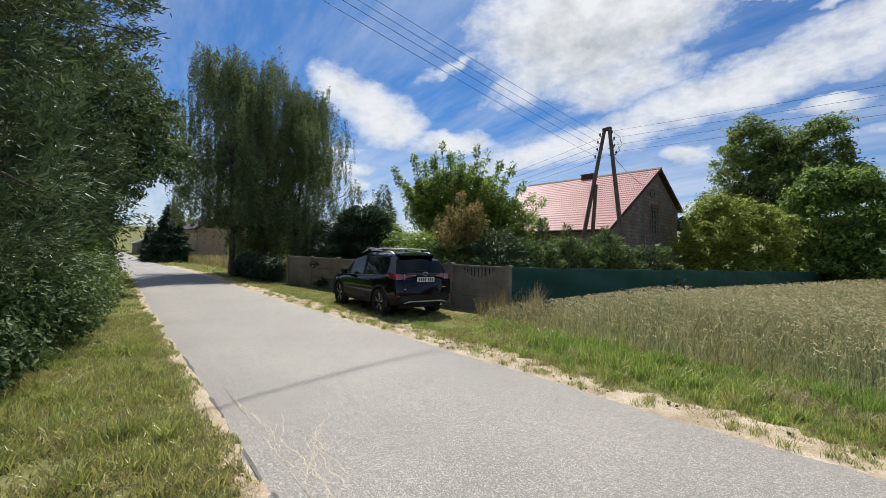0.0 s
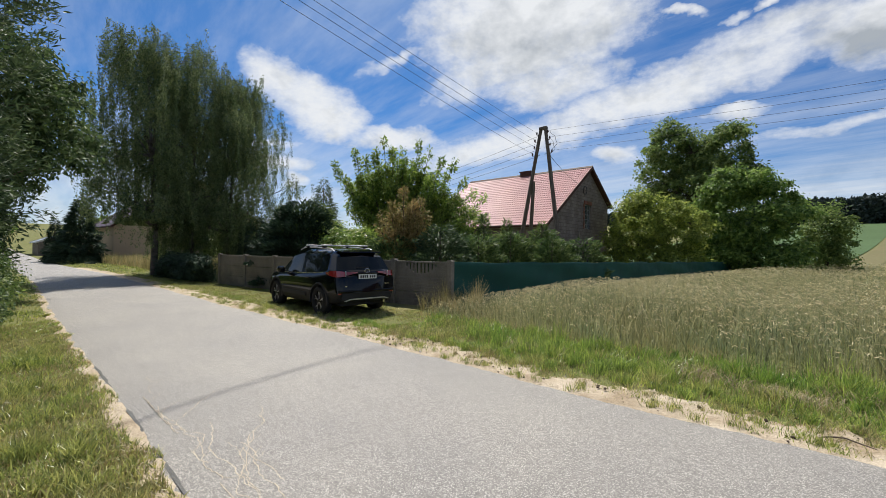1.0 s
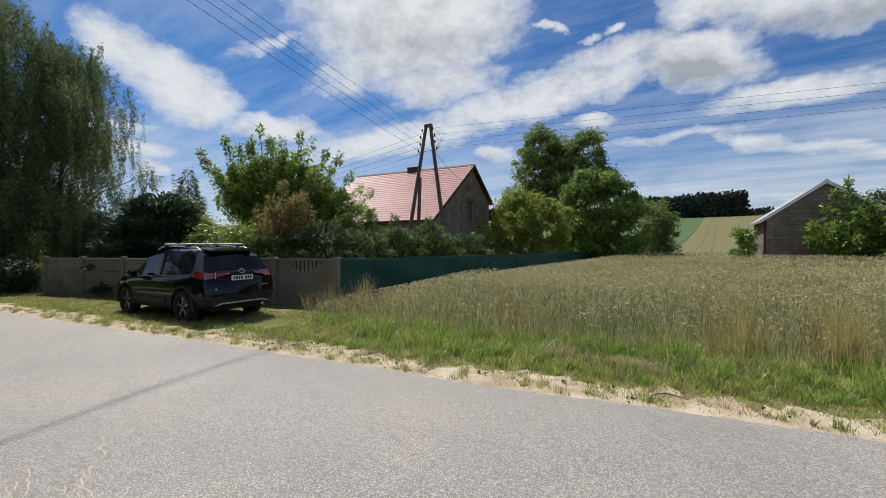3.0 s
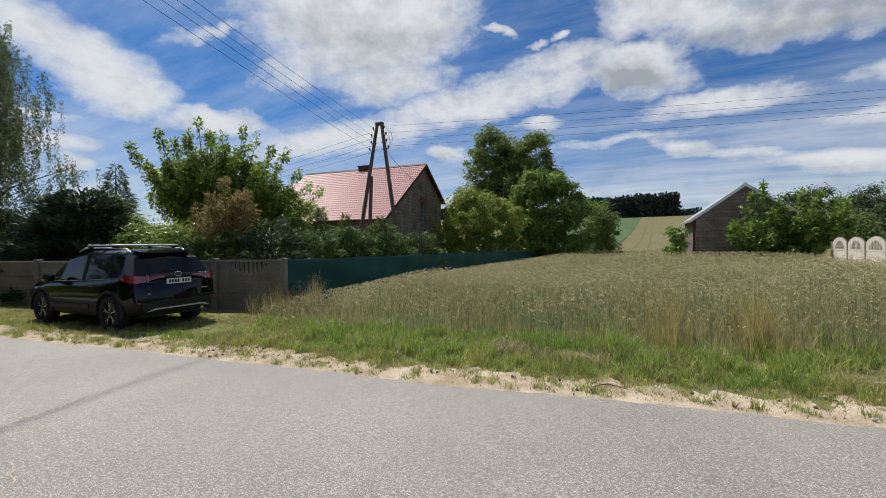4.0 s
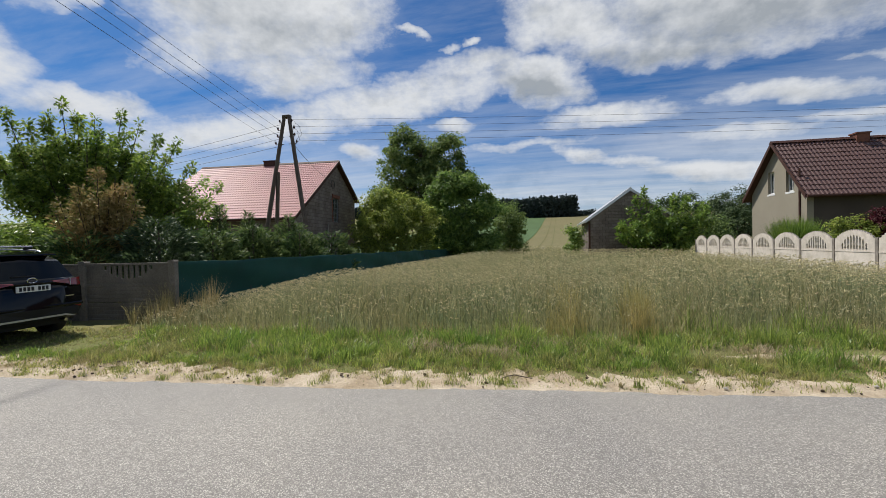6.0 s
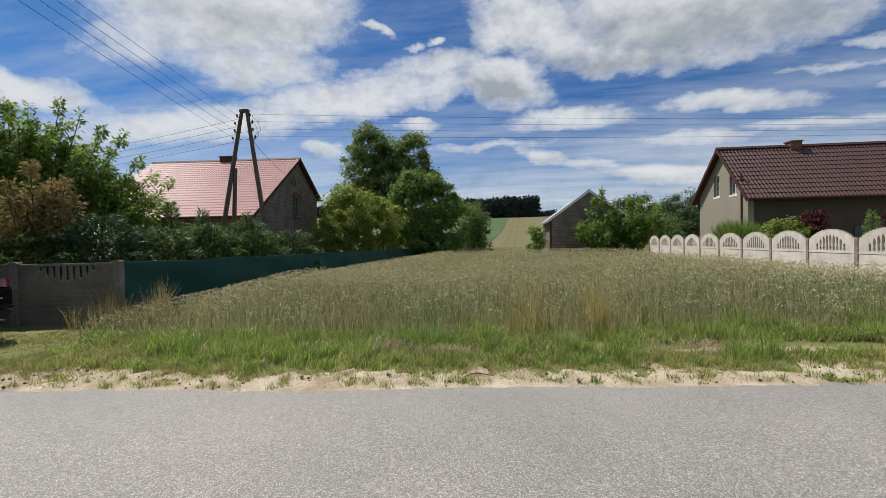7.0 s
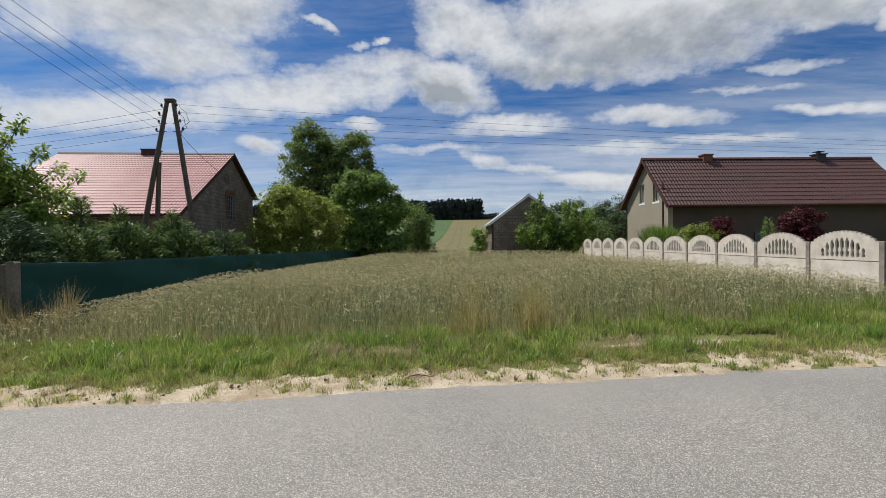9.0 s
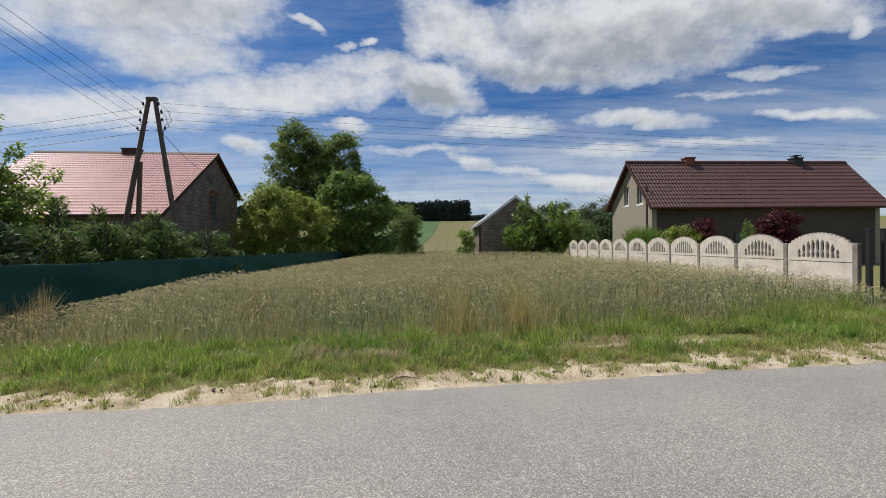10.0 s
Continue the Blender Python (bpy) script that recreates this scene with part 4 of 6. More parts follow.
def shoot_tree(name, label, x, y, across, tips, fork, mat, size, body, r0=0.14, category="tree", extra=3, per=16, depth=1.5):
    """A loose open tree of rising shoots. across: the way that tips=(offset, height) are laid out; body: inner clumps."""
    t = thing(name, pose(x, y, 0), label, category)
    a = Vector((*across, 0)).normalized()
    b = Vector((-a.y, a.x, 0))
    wood_bm, P, D, N = bmesh.new(), [], [], []
    tube(wood_bm, [Vector((0, 0, -0.1)), Vector((0.05, 0.03, fork * 0.6)), Vector((0, 0, fork))], [r0, r0 * 0.85, r0 * 0.7], 10)
    part("trunk", wood_bm, M_BARK, t)
    twig_bm = bmesh.new()
    ends = []
    for u, z in tips:
        ends.append((u, rng.uniform(-0.4, 0.4), z, 1.0))
        for k in range(extra):
            ends.append((u * rng.uniform(0.7, 1.0) + rng.normal(0, 0.35), rng.uniform(-depth, depth), fork + (z - fork) * rng.uniform(0.45, 0.9), 0.9))
    for u, d, z, f in ends:
        tip = a * u + b * d + Vector((0, 0, z))
        root = Vector((0, 0, fork * rng.uniform(0.6, 1.1)))
        mid = root.lerp(tip, 0.5) + a * u * 0.18 + b * d * 0.2 - Vector((0, 0, 0.1 * abs(u)))
        pts = [root * (1 - s) ** 2 + mid * 2 * s * (1 - s) + tip * s * s for s in np.linspace(0, 1, 7)]
        tube(twig_bm, pts, list(np.linspace(r0 * 0.4, 0.008, 7)), 5)
        knots = int(14 * (tip - root).length / 4) + 6
        for s in rng.uniform(0.32, 1.02, knots):
            c = np.array(root * (1 - s) ** 2 + mid * 2 * s * (1 - s) + tip * s * s)
            w = 0.16 + 0.42 * (1 - s)
            O = spread(per) + np.array([0, 0, 0.25])
            O /= np.linalg.norm(O, axis=1, keepdims=True)
            P.append(c + O * w * rng.uniform(0.3, 1.0, (per, 1)))
            D.append(O * 0.7 + spread(per) * 0.5 + np.array([0, 0, -0.25]))
            N.append(O * 0.5 + spread(per) * 0.6 + np.array([0, 0, 0.5]))
    tagged(part("branch_work", twig_bm, M_BARK, t), kind="stuff")
    if body:
        C = np.concatenate([clumps(v[:3], v[3:6], v[6]) for v in body])
        C = np.stack([C[:, 0] * a.x + C[:, 1] * b.x, C[:, 0] * a.y + C[:, 1] * b.y, C[:, 2]], 1)
        p, d, n = leaves_round(C, 0.45 * rng.uniform(0.6, 1.3, len(C)), 90)
        P.append(p)
        D.append(d)
        N.append(n)
    P, D, N = np.concatenate(P), np.concatenate(D), np.concatenate(N)
    keep = P[:, 2] > 0.05
    P, D, N = P[keep], D[keep], N[keep]
    D /= np.linalg.norm(D, axis=1, keepdims=True)
    ln = size * rng.uniform(0.6, 1.3, len(P))
    leaf_mesh("crown", P, D, N, ln, ln * 0.42, mat, t)
    return t


def birch(x, y, h, wide, strands, lean=(0, 0), low=2.5, name="birch_tree", dy=0.0):
    """A weeping birch: pale trunk, limbs, and strands of small leaves hanging from them."""
    t = thing(name, pose(x, y, 0), "tall weeping birch with a dark-cleft trunk and hanging twigs", "tree", "birches by the road")
    trunk = [(0, 0, -0.1), (0.1, 0.05, h * 0.2), (lean[0] * 0.4, lean[1] * 0.4, h * 0.5), (lean[0], lean[1], h * 0.93)]
    zc = rng.uniform(0.2, 1.0, strands) * h
    rad = wide * np.sqrt(np.clip(1 - ((zc / h - 0.42) / 0.58) ** 2, 0.03, 1)) * np.sqrt(rng.uniform(0.08, 1, strands))
    ang = rng.uniform(0, 2 * math.pi, strands)
    f = zc / h
    ang = ang + 0.35 * np.sin(ang * 4 + zc * 1.1)
    rad = rad * (1 + 0.22 * np.sin(zc * 2.3 + 2 * ang))
    C = np.stack([np.cos(ang) * rad + lean[0] * f, np.sin(ang) * rad + dy * f + lean[1] * f, zc], 1)
    boughs = C[:strands // 8]
    C = boughs[rng.integers(0, len(boughs), strands)] + rng.normal(size=(strands, 3)) * np.array([0.4, 0.4, 0.4])
    zc = C[:, 2] = np.maximum(C[:, 2], low + 0.3)
    limbs(t, trunk, C, M_BIRCHBARK, 0.19, 60)
    per = 96
    drop = rng.uniform(0.7, 3.0, strands)
    drop = np.minimum(drop, np.maximum(0.4, zc - low))
    s = rng.random((strands, per))
    sway = rng.normal(size=(strands, 1, 2)) * 0.1
    P = np.repeat(C[:, None, :], per, 1)
    P[:, :, 2] -= s * drop[:, None]
    P[:, :, :2] += sway * s[:, :, None] + rng.normal(size=(strands, per, 2)) * 0.065
    P = P.reshape(-1, 3)
    D = spread(len(P)) * 0.7 + np.array([0, 0, -1.0])
    D /= np.linalg.norm(D, axis=1, keepdims=True)
    ln = rng.uniform(0.06, 0.115, len(P))
    leaf_mesh("crown", P, D, spread(len(P)), ln, ln * 0.62, L_BIRCH, t)
    return t


def conifer(name, label, x, y, z0, h, wide, n, mat, size, low=0.15, category="tree", group="", power=1.0, droop=-0.25, aspect=0.16, tier=0.0, bark=M_BARK):
    """A cone of needle sprays on whorled boughs."""
    t = thing(name, pose(x, y, z0), label, category, group)
    bm = bmesh.new()
    tube(bm, [Vector((0, 0, -0.05)), Vector((0, 0, h * 0.5)), Vector((0, 0, h * 0.96))], [0.03 * h * 0.5 + 0.03, 0.02 * h * 0.5 + 0.02, 0.01], 8)
    part("trunk", bm, bark, t)
    s = 1 - np.sqrt(rng.random(n))
    z = low + (h - low) * s
    lump = 1 + 0.16 * np.sin(z * 5.1 / max(0.5, h / 6)) + tier * np.sin(z / h * 70)
    ang = rng.uniform(0, 2 * math.pi, n)
    lobes = 1 + 0.13 * np.sin(ang * 5 + z * 2.1) + 0.1 * np.sin(ang * 9 - z * 3.7)
    rad = wide * (1 - s) ** power * lump * lobes * rng.uniform(0.35, 1.0, n) ** 0.45
    O = np.stack([np.cos(ang), np.sin(ang), np.zeros(n)], 1)
    P = O * rad[:, None] + np.stack([np.zeros(n), np.zeros(n), z], 1)
    D = O + spread(n) * 0.55 + np.array([0, 0, droop])
    D /= np.linalg.norm(D, axis=1, keepdims=True)
    ln = size * rng.uniform(0.6, 1.4, n)
    leaf_mesh("crown", P, D, spread(n) * 0.6 + O * 0.7 + np.array([0, 0, 0.6]), ln, ln * aspect, mat, t)
    return t


def pine_mass(name, label, x, y, trunk, blobs, mat, per, r, needle, sprays=True, group="", wide=0.05):
    """A pine: boughs of long soft needles in brushes round each twig."""
    t = thing(name, pose(x, y, 0), label, "tree", group)
    C = np.concatenate([clumps(b[:3], b[3:6], b[6], 0.35) for b in blobs])
    limbs(t, trunk, C, M_BARK, 0.17, 70)
    n = len(C)
    way = C - np.array([0, 0, 1.0]) * C[:, 2:3] * 0.9
    way = way / (np.linalg.norm(way, axis=1, keepdims=True) + 1e-6) + spread(n) * 0.7
    way[:, 2] += 0.25
    way /= np.linalg.norm(way, axis=1, keepdims=True)
    s = rng.random((n, per, 1))
    P = C[:, None, :] + way[:, None, :] * (s - 0.5) * r * 2 + rng.normal(size=(n, per, 3)) * r * 0.2
    D = way[:, None, :] * 0.9 + rng.normal(size=(n, per, 3)) * 0.6
    P, D = P.reshape(-1, 3), D.reshape(-1, 3)
    D /= np.linalg.norm(D, axis=1, keepdims=True)
    keep = P[:, 2] > 0.05
    P, D = P[keep], D[keep]
    ln = needle * rng.uniform(0.6, 1.3, len(P))
    leaf_mesh("crown", P, D, spread(len(P)), ln, ln * wide, mat, t)
    return t


TK = [(0, 0, -0.1), (0.1, 0.05, 1.5), (0.0, 0.1, 3.0), (0.1, 0, 4.6)]
# birches
birch(-28.2, 3.0, 13.4, 3.1, 1000, (0.2, -0.5), low=3.0)
birch(-29.4, 5.0, 14.3, 3.5, 1250, (0.0, 0.2), low=1.6)
birch(-29.2, 6.9, 12.6, 3.7, 1400, (0.2, 0.9), low=0.9)
# pines and scrub on the near side
PINES = "pines beside the road"
pine_mass("pine_tree", "shaggy young pine with long soft needles", -7.4, -3.5, [(0, 0, -0.1), (0.05, 0.1, 2.5), (0.1, 0, 5.5), (0, 0, 9.5)],
          [(0, 0, 6.6, 2.5, 2.6, 3.8, 270), (0.2, 0.2, 2.4, 2.3, 2.3, 2.2, 190)], L_PINE, 190, 0.4, 0.13, group=PINES, wide=0.21)
pine_mass("pine_tree", "shaggy young pine with long soft needles", -11.2, -3.4, [(0, 0, -0.1), (0.05, 0.1, 2.5), (0.1, 0, 5.5), (0, 0, 10)],
          [(0, 0, 7.0, 2.6, 2.9, 4.0, 260), (0.2, 0.2, 2.6, 2.6, 2.3, 2.4, 180)], L_PINE, 140, 0.45, 0.15, group=PINES, wide=0.23)
pine_mass("pine_tree", "shaggy young pine with long soft needles", -15.6, -3.5, [(0, 0, -0.1), (0.05, 0.1, 2.5), (0.1, 0, 5.5), (0, 0, 10)],
          [(0, 0, 6.5, 2.6, 3.0, 4.2, 330), (0.2, 0.2, 2.6, 2.6, 2.3, 2.4, 220)], L_PINE, 72, 0.43, 0.17, group=PINES, wide=0.22)
tree("roadside_tree", "leafy green tree hanging over the verge", -19.0, -2.4, 0, TK, [(0, 0, 6.0, 2.7, 2.9, 2.9, 190), (0, -0.6, 2.4, 2.2, 1.1, 1.8, 70)], L_ROADSIDE, 0.165, 130, 0.55, group="roadside trees")
tree("roadside_tree", "leafy green tree hanging over the verge", -16.6, -2.2, 0, TK, [(0, 0, 5.4, 1.8, 2.3, 2.0, 90)], L_ROADSIDE, 0.15, 125, 0.5, group="roadside trees")
tree("roadside_tree", "leafy green tree hanging over the verge", -24.0, -3.4, 0, TK, [(0, -0.4, 5.2, 2.6, 2.0, 2.6, 110), (0, -0.6, 2.0, 2.4, 1.0, 1.8, 60)], L_ROADSIDE, 0.175, 105, 0.6, group="roadside trees")
for x, y, h, rx, ry, m in ((-6.4, -2.2, 0.55, 1.2, 0.75, L_ROADSIDE), (-8.6, -2.0, 0.9, 1.6, 0.9, L_ROADSIDE), (-11.2, -1.95, 0.9, 1.6, 0.85, L_THUJA), (-14.0, -2.15, 1.0, 1.8, 0.85, L_TREE), (-17.5, -2.6, 1.0, 2.0, 0.9, L_TREE)):
    tree("roadside_bush", "dense bramble bush at the edge of the verge", x, y, 0, [(0, 0, 0), (0, 0, h)], [(0, 0, h * 0.8, rx, ry, h * 0.9, 75)], m, 0.085, 165, 0.36, r0=0.03, category="bush", group="verge bushes", count=20)
# garden behind the grey fence
conifer("cypress_shrub", "broad dark green cypress shrub", -18.3, 7.5, 0, 3.8, 2.0, 40000, L_SPRUCE, 0.2, aspect=0.36, power=0.38, droop=0.5, category="shrub")
conifer("cypress_shrub", "broad green cypress with sunlit tips", -18.3, 8.0, 0, 3.9, 1.7, 15000, L_THUJA, 0.15, aspect=0.36, power=0.4, droop=0.5, category="shrub")
for x, y, h, m in ((-17.6, 8.3, 3.3, L_WALNUT), (-15.7, 8.2, 2.7, L_BUSH), (-14.0, 8.4, 2.4, L_WALNUT)):
    tree("garden_bush", "light green leafy bush behind the fence", x, y, 0, [(0, 0, 0), (0.05, 0, h * 0.6)], [(0, 0, h * 0.55, 1.2, 0.9, h * 0.42, 60)], m, 0.12, 135, 0.42, r0=0.05, category="bush", group="garden bushes")
shoot_tree("walnut_tree", "spreading bright green walnut tree behind the fence", -18.2, 12.5, (0.898, 0.439),
           [(-3.9, 6.6), (-2.5, 7.1), (-1.8, 6.7), (-0.85, 7.75), (-0.2, 7.0), (0.6, 6.9), (1.4, 7.2), (2.1, 6.9), (2.8, 6.2), (3.3, 6.3), (3.9, 5.2), (4.4, 4.6), (4.3, 3.4)],
           2.0, L_WALNUT, 0.175, [(-0.1, 0, 4.2, 3.2, 1.5, 1.9, 96), (3.6, 0, 3.0, 1.8, 1.2, 1.8, 50)], 0.16, extra=6, per=22)
conifer("blue_spruce", "slender bluish conifer in the garden", -30.0, 14.0, 0, 7.3, 2.0, 9000, L_PINE, 0.34, power=0.9)
shoot_tree("browning_cypress", "browning feathery cypress with dry sprays", -12.6, 9.0, (0.898, 0.439),
           [(-0.85, 3.1), (-0.55, 3.5), (-0.2, 3.4), (0.05, 3.9), (0.35, 3.75), (0.65, 3.5), (0.9, 3.0), (-0.7, 2.4), (0.75, 2.3)], 1.0, L_BROWN, 0.12, [], 0.06, "shrub", extra=3, per=24, depth=0.5)
conifer("juniper_shrub", "grey-green juniper shrub behind the fence", -12.8, 8.6, 0, 2.2, 1.5, 12000, L_THUJA, 0.145, aspect=0.36, power=0.36, droop=0.4, category="shrub", group="junipers")
conifer("juniper_shrub", "grey-green juniper shrub behind the fence", -11.2, 9.6, 0, 2.6, 1.3, 10500, L_PINE, 0.155, aspect=0.36, power=0.4, droop=0.4, category="shrub", group="junipers")
for x, y, h, w in ((-14.6, 12.4, 2.6, 1.4), (-13.4, 13.8, 2.5, 1.4), (-12.6, 12.2, 2.4, 1.2), (-12.2, 14.6, 2.6, 1.3), (-11.2, 13.6, 2.5, 1.2), (-10.8, 15.4, 2.7, 1.3), (-9.8, 14.6, 2.3, 1.1), (-9.5, 16.6, 2.3, 1.1), (-11.0, 11.4, 2.3, 1.1)):
    conifer("thuja_shrub", "dark green thuja shrub of the garden hedge", x, y, 0, h, w, 7000, L_THUJA, 0.175, aspect=0.36, power=0.34, droop=0.45, category="shrub", group="garden hedge")
for x, y, h in ((-13.1, 14.0, 3.5), (-11.9, 14.2, 3.2), (-10.5, 14.9, 3.0)):
    conifer("thuja_spire", "thin thuja leader rising over the hedge", x, y, 0, h, 0.55, 4200, L_THUJA, 0.2, power=0.8, droop=0.6, category="shrub", group="hedge leaders")
# trees along the screened fence
tree("chestnut_tree", "tall dark chestnut with a rounded double crown", -12.3, 40.0, 0, [(0, 0, -0.1), (0.1, 0, 3), (0, 0.1, 6), (0.2, 0, 10.5)],
     [(-1.8, 0, 9.9, 3.2, 2.4, 3.7, 84), (2.6, 0, 10.1, 2.4, 2.0, 3.0, 48), (0.5, 0, 9.4, 2.6, 1.8, 3.0, 24), (0.5, 0, 7.0, 4.6, 2.6, 2.3, 80), (4.2, 0, 7.4, 1.0, 1.2, 1.7, 14), (-4.6, 0, 6.4, 1.0, 1.2, 1.2, 12)], L_DARKTREE, 0.3, 150, 0.78, r0=0.28, count=70)
tree("plum_tree", "leafy yellow-green fruit tree beside the house", -13.1, 31.0, 0, TK[:3], [(0, 0, 3.3, 2.5, 1.8, 2.2, 84), (0.3, 0, 5.1, 1.4, 1.0, 0.9, 20), (0.2, 0, 1.2, 2.8, 1.5, 1.0, 40)], L_PLUM, 0.22, 150, 0.6, r0=0.09, group="fruit trees")
tree("plum_tree", "leafy yellow-green fruit tree beside the house", -10.8, 32.0, 0, TK[:3], [(0, 0, 3.2, 2.2, 1.5, 2.1, 60), (-0.3, 0, 4.9, 1.2, 0.9, 0.8, 16), (0, 0, 1.0, 2.2, 1.5, 1.0, 34)], L_PLUM, 0.22, 150, 0.55, r0=0.09, group="fruit trees")
tree("ash_tree", "rounded mid-green tree over the screened fence", -7.9, 36.0, 0, TK, [(0.3, 0, 4.6, 3.7, 2.6, 3.2, 105), (-0.6, 0, 6.8, 2.1, 1.5, 1.3, 28), (0.3, 0, 1.6, 3.8, 2.4, 1.4, 60)], L_TREE, 0.27, 165, 0.72)
tree("field_bush", "rounded green bush at the end of the fence", -3.9, 44.0, 0, TK[:3], [(0, 0, 3.4, 1.9, 1.8, 2.3, 60), (0, 0, 1.2, 2.1, 1.8, 1.1, 36)], L_DARKTREE, 0.24, 115, 0.65, category="bush")
# by the barn and the rendered house
shoot_tree("elder_bush", "large light green elder bush beside the barn", 8.7, 34.3, (1, 0.0),
           [(-2.6, 4.3), (-1.4, 5.4), (-0.5, 4.5), (0.7, 4.8), (1.7, 4.9), (2.9, 4.3), (-3.0, 3.0), (3.1, 2.8)], 0.9, L_BUSH, 0.3, [(0, 0, 1.9, 2.6, 1.2, 1.6, 44)], 0.09, "bush", extra=3, depth=1.0)
tree("elder_bush", "small light green bush behind the barn", 2.4, 38.0, 0, TK[:2], [(0, 0, 1.6, 0.9, 0.9, 1.5, 24)], L_BUSH, 0.24, 120, 0.5, category="bush")
tree("maple_shrub", "dark red-leaved maple shrub behind the fence", 15.25, 18.2, 0, TK[:2], [(0, 0, 2.15, 0.66, 0.66, 0.75, 40)], L_RED, 0.12, 150, 0.32, category="shrub", group="red shrubs")
tree("maple_shrub", "dark red-leaved maple shrub behind the fence", 13.2, 20.4, 0, TK[:2], [(0, 0, 2.0, 0.34, 0.36, 0.7, 24)], L_RED, 0.12, 140, 0.3, category="shrub", group="red shrubs")
tree("garden_shrub", "yellow-green low shrub behind the fence", 12.2, 20.6, 0, TK[:2], [(0, 0, 1.55, 0.95, 0.7, 0.85, 50)], L_PLUM, 0.12, 160, 0.3, category="shrub")
conifer("thuja_column", "small bright green thuja column", 13.65, 18.0, 0, 2.62, 0.33, 4000, L_BUSH, 0.12, power=0.5, droop=0.6, category="shrub")
tree("garden_shrub", "dark leafy shrub behind the birches", -31.0, 5.2, 0, TK[:2], [(0, 0, 1.6, 1.6, 1.8, 1.6, 60)], L_DARKTREE, 0.18, 90, 0.5, category="shrub", group="shrubs under the birches")
tree("garden_shrub", "dark leafy shrub behind the birches", -32.5, 8.6, 0, TK[:2], [(0, 0, 1.8, 1.6, 2.2, 1.8, 70)], L_DARKTREE, 0.18, 90, 0.5, category="shrub", group="shrubs under the birches")


# ---- parked car ----
M_PAINT = material("black_car_paint", (0.003, 0.0035, 0.005), 0.07, 0.1, 2, 200, 0, metal=0.0, coat=0.0, spec=0.35)
M_PLASTIC = material("black_plastic", (0.018, 0.018, 0.019), 0.6, 0.15, 4, 120, 0.15)
M_TYRE = material("tyre_rubber", (0.02, 0.02, 0.02), 0.85, 0.2, 6, 80, 0.3)
M_ALLOY = material("machined_alloy", (0.55, 0.55, 0.57), 0.42, 0.08, 6, 80, 0, metal=0.9)
M_RIMDARK = material("dark_rim", (0.02, 0.02, 0.022), 0.35, 0.1, 6, 80, 0, metal=0.4)
M_CHROME = material("bright_trim", (0.7, 0.7, 0.72), 0.2, 0.05, 4, 60, 0, metal=1.0)
M_LAMP = material("red_lamp", (0.24, 0.012, 0.016), 0.15, 0.2, 9, 60, 0, coat=1.0, spec=0.6)
M_LAMPCLEAR = material("pale_lamp", (0.2, 0.03, 0.035), 0.15, 0.1, 9, 60, 0, coat=1.0)
M_PLATE = material("plate_white", (0.7, 0.7, 0.7), 0.4, 0.05, 9, 60, 0)
M_PLATEBAR = material("plate_dark", (0.02, 0.02, 0.025), 0.5, 0.1, 9, 60, 0)
M_CARGLASS = bpy.data.materials.new("tinted_glass")
M_CARGLASS.use_nodes = True
_c = M_CARGLASS.node_tree.nodes["Principled BSDF"]
_c.inputs["Base Color"].default_value, _c.inputs["Roughness"].default_value = (0.008, 0.011, 0.012, 1), 0.04
_c.inputs["Specular IOR Level"].default_value = 0.22

car = thing("parked_car", pose(-9.97, 5.2, 0.0, 0, 0, 182.2), "black compact SUV parked on the grass by the fence", "car")
WB, WR = 2.6, 0.355
AXLES = (-0.13, WB - 0.1)
# keys along the car: x, then for nine rings (half-width, height)
SECTIONS = {
    -0.90: [(0.66, 0.36), (0.76, 0.42), (0.82, 0.60), (0.84, 0.93), (0.82, 1.09), (0.77, 1.14), (0.66, 1.46), (0.52, 1.56), (0, 1.60)],
    -0.55: [(0.74, 0.30), (0.85, 0.36), (0.89, 0.60), (0.89, 0.92), (0.86, 1.09), (0.81, 1.14), (0.68, 1.50), (0.52, 1.60), (0, 1.635)],
    0.20: [(0.76, 0.26), (0.87, 0.33), (0.905, 0.60), (0.90, 0.88), (0.87, 1.01), (0.82, 1.06), (0.69, 1.53), (0.53, 1.63), (0, 1.665)],
    1.10: [(0.76, 0.25), (0.87, 0.32), (0.90, 0.60), (0.895, 0.88), (0.87, 0.98), (0.82, 1.02), (0.69, 1.54), (0.53, 1.635), (0, 1.67)],
    1.75: [(0.76, 0.25), (0.87, 0.32), (0.90, 0.60), (0.895, 0.86), (0.87, 0.96), (0.82, 1.00), (0.68, 1.44), (0.52, 1.53), (0, 1.57)],
    2.35: [(0.76, 0.26), (0.87, 0.33), (0.90, 0.60), (0.89, 0.84), (0.86, 0.94), (0.80, 0.985), (0.74, 1.04), (0.54, 1.08), (0, 1.10)],
    2.90: [(0.75, 0.27), (0.86, 0.34), (0.89, 0.58), (0.87, 0.80), (0.82, 0.90), (0.76, 0.94), (0.68, 0.965), (0.5, 0.99), (0, 1.01)],
    3.35: [(0.66, 0.28), (0.74, 0.34), (0.78, 0.55), (0.76, 0.72), (0.70, 0.80), (0.64, 0.83), (0.56, 0.85), (0.4, 0.87), (0, 0.89)],
    3.55: [(0.50, 0.30), (0.58, 0.36), (0.62, 0.52), (0.60, 0.66), (0.54, 0.72), (0.48, 0.745), (0.4, 0.76), (0.3, 0.77), (0, 0.78)],
}
kx = sorted(SECTIONS)
ka = np.array([SECTIONS[k] for k in kx])


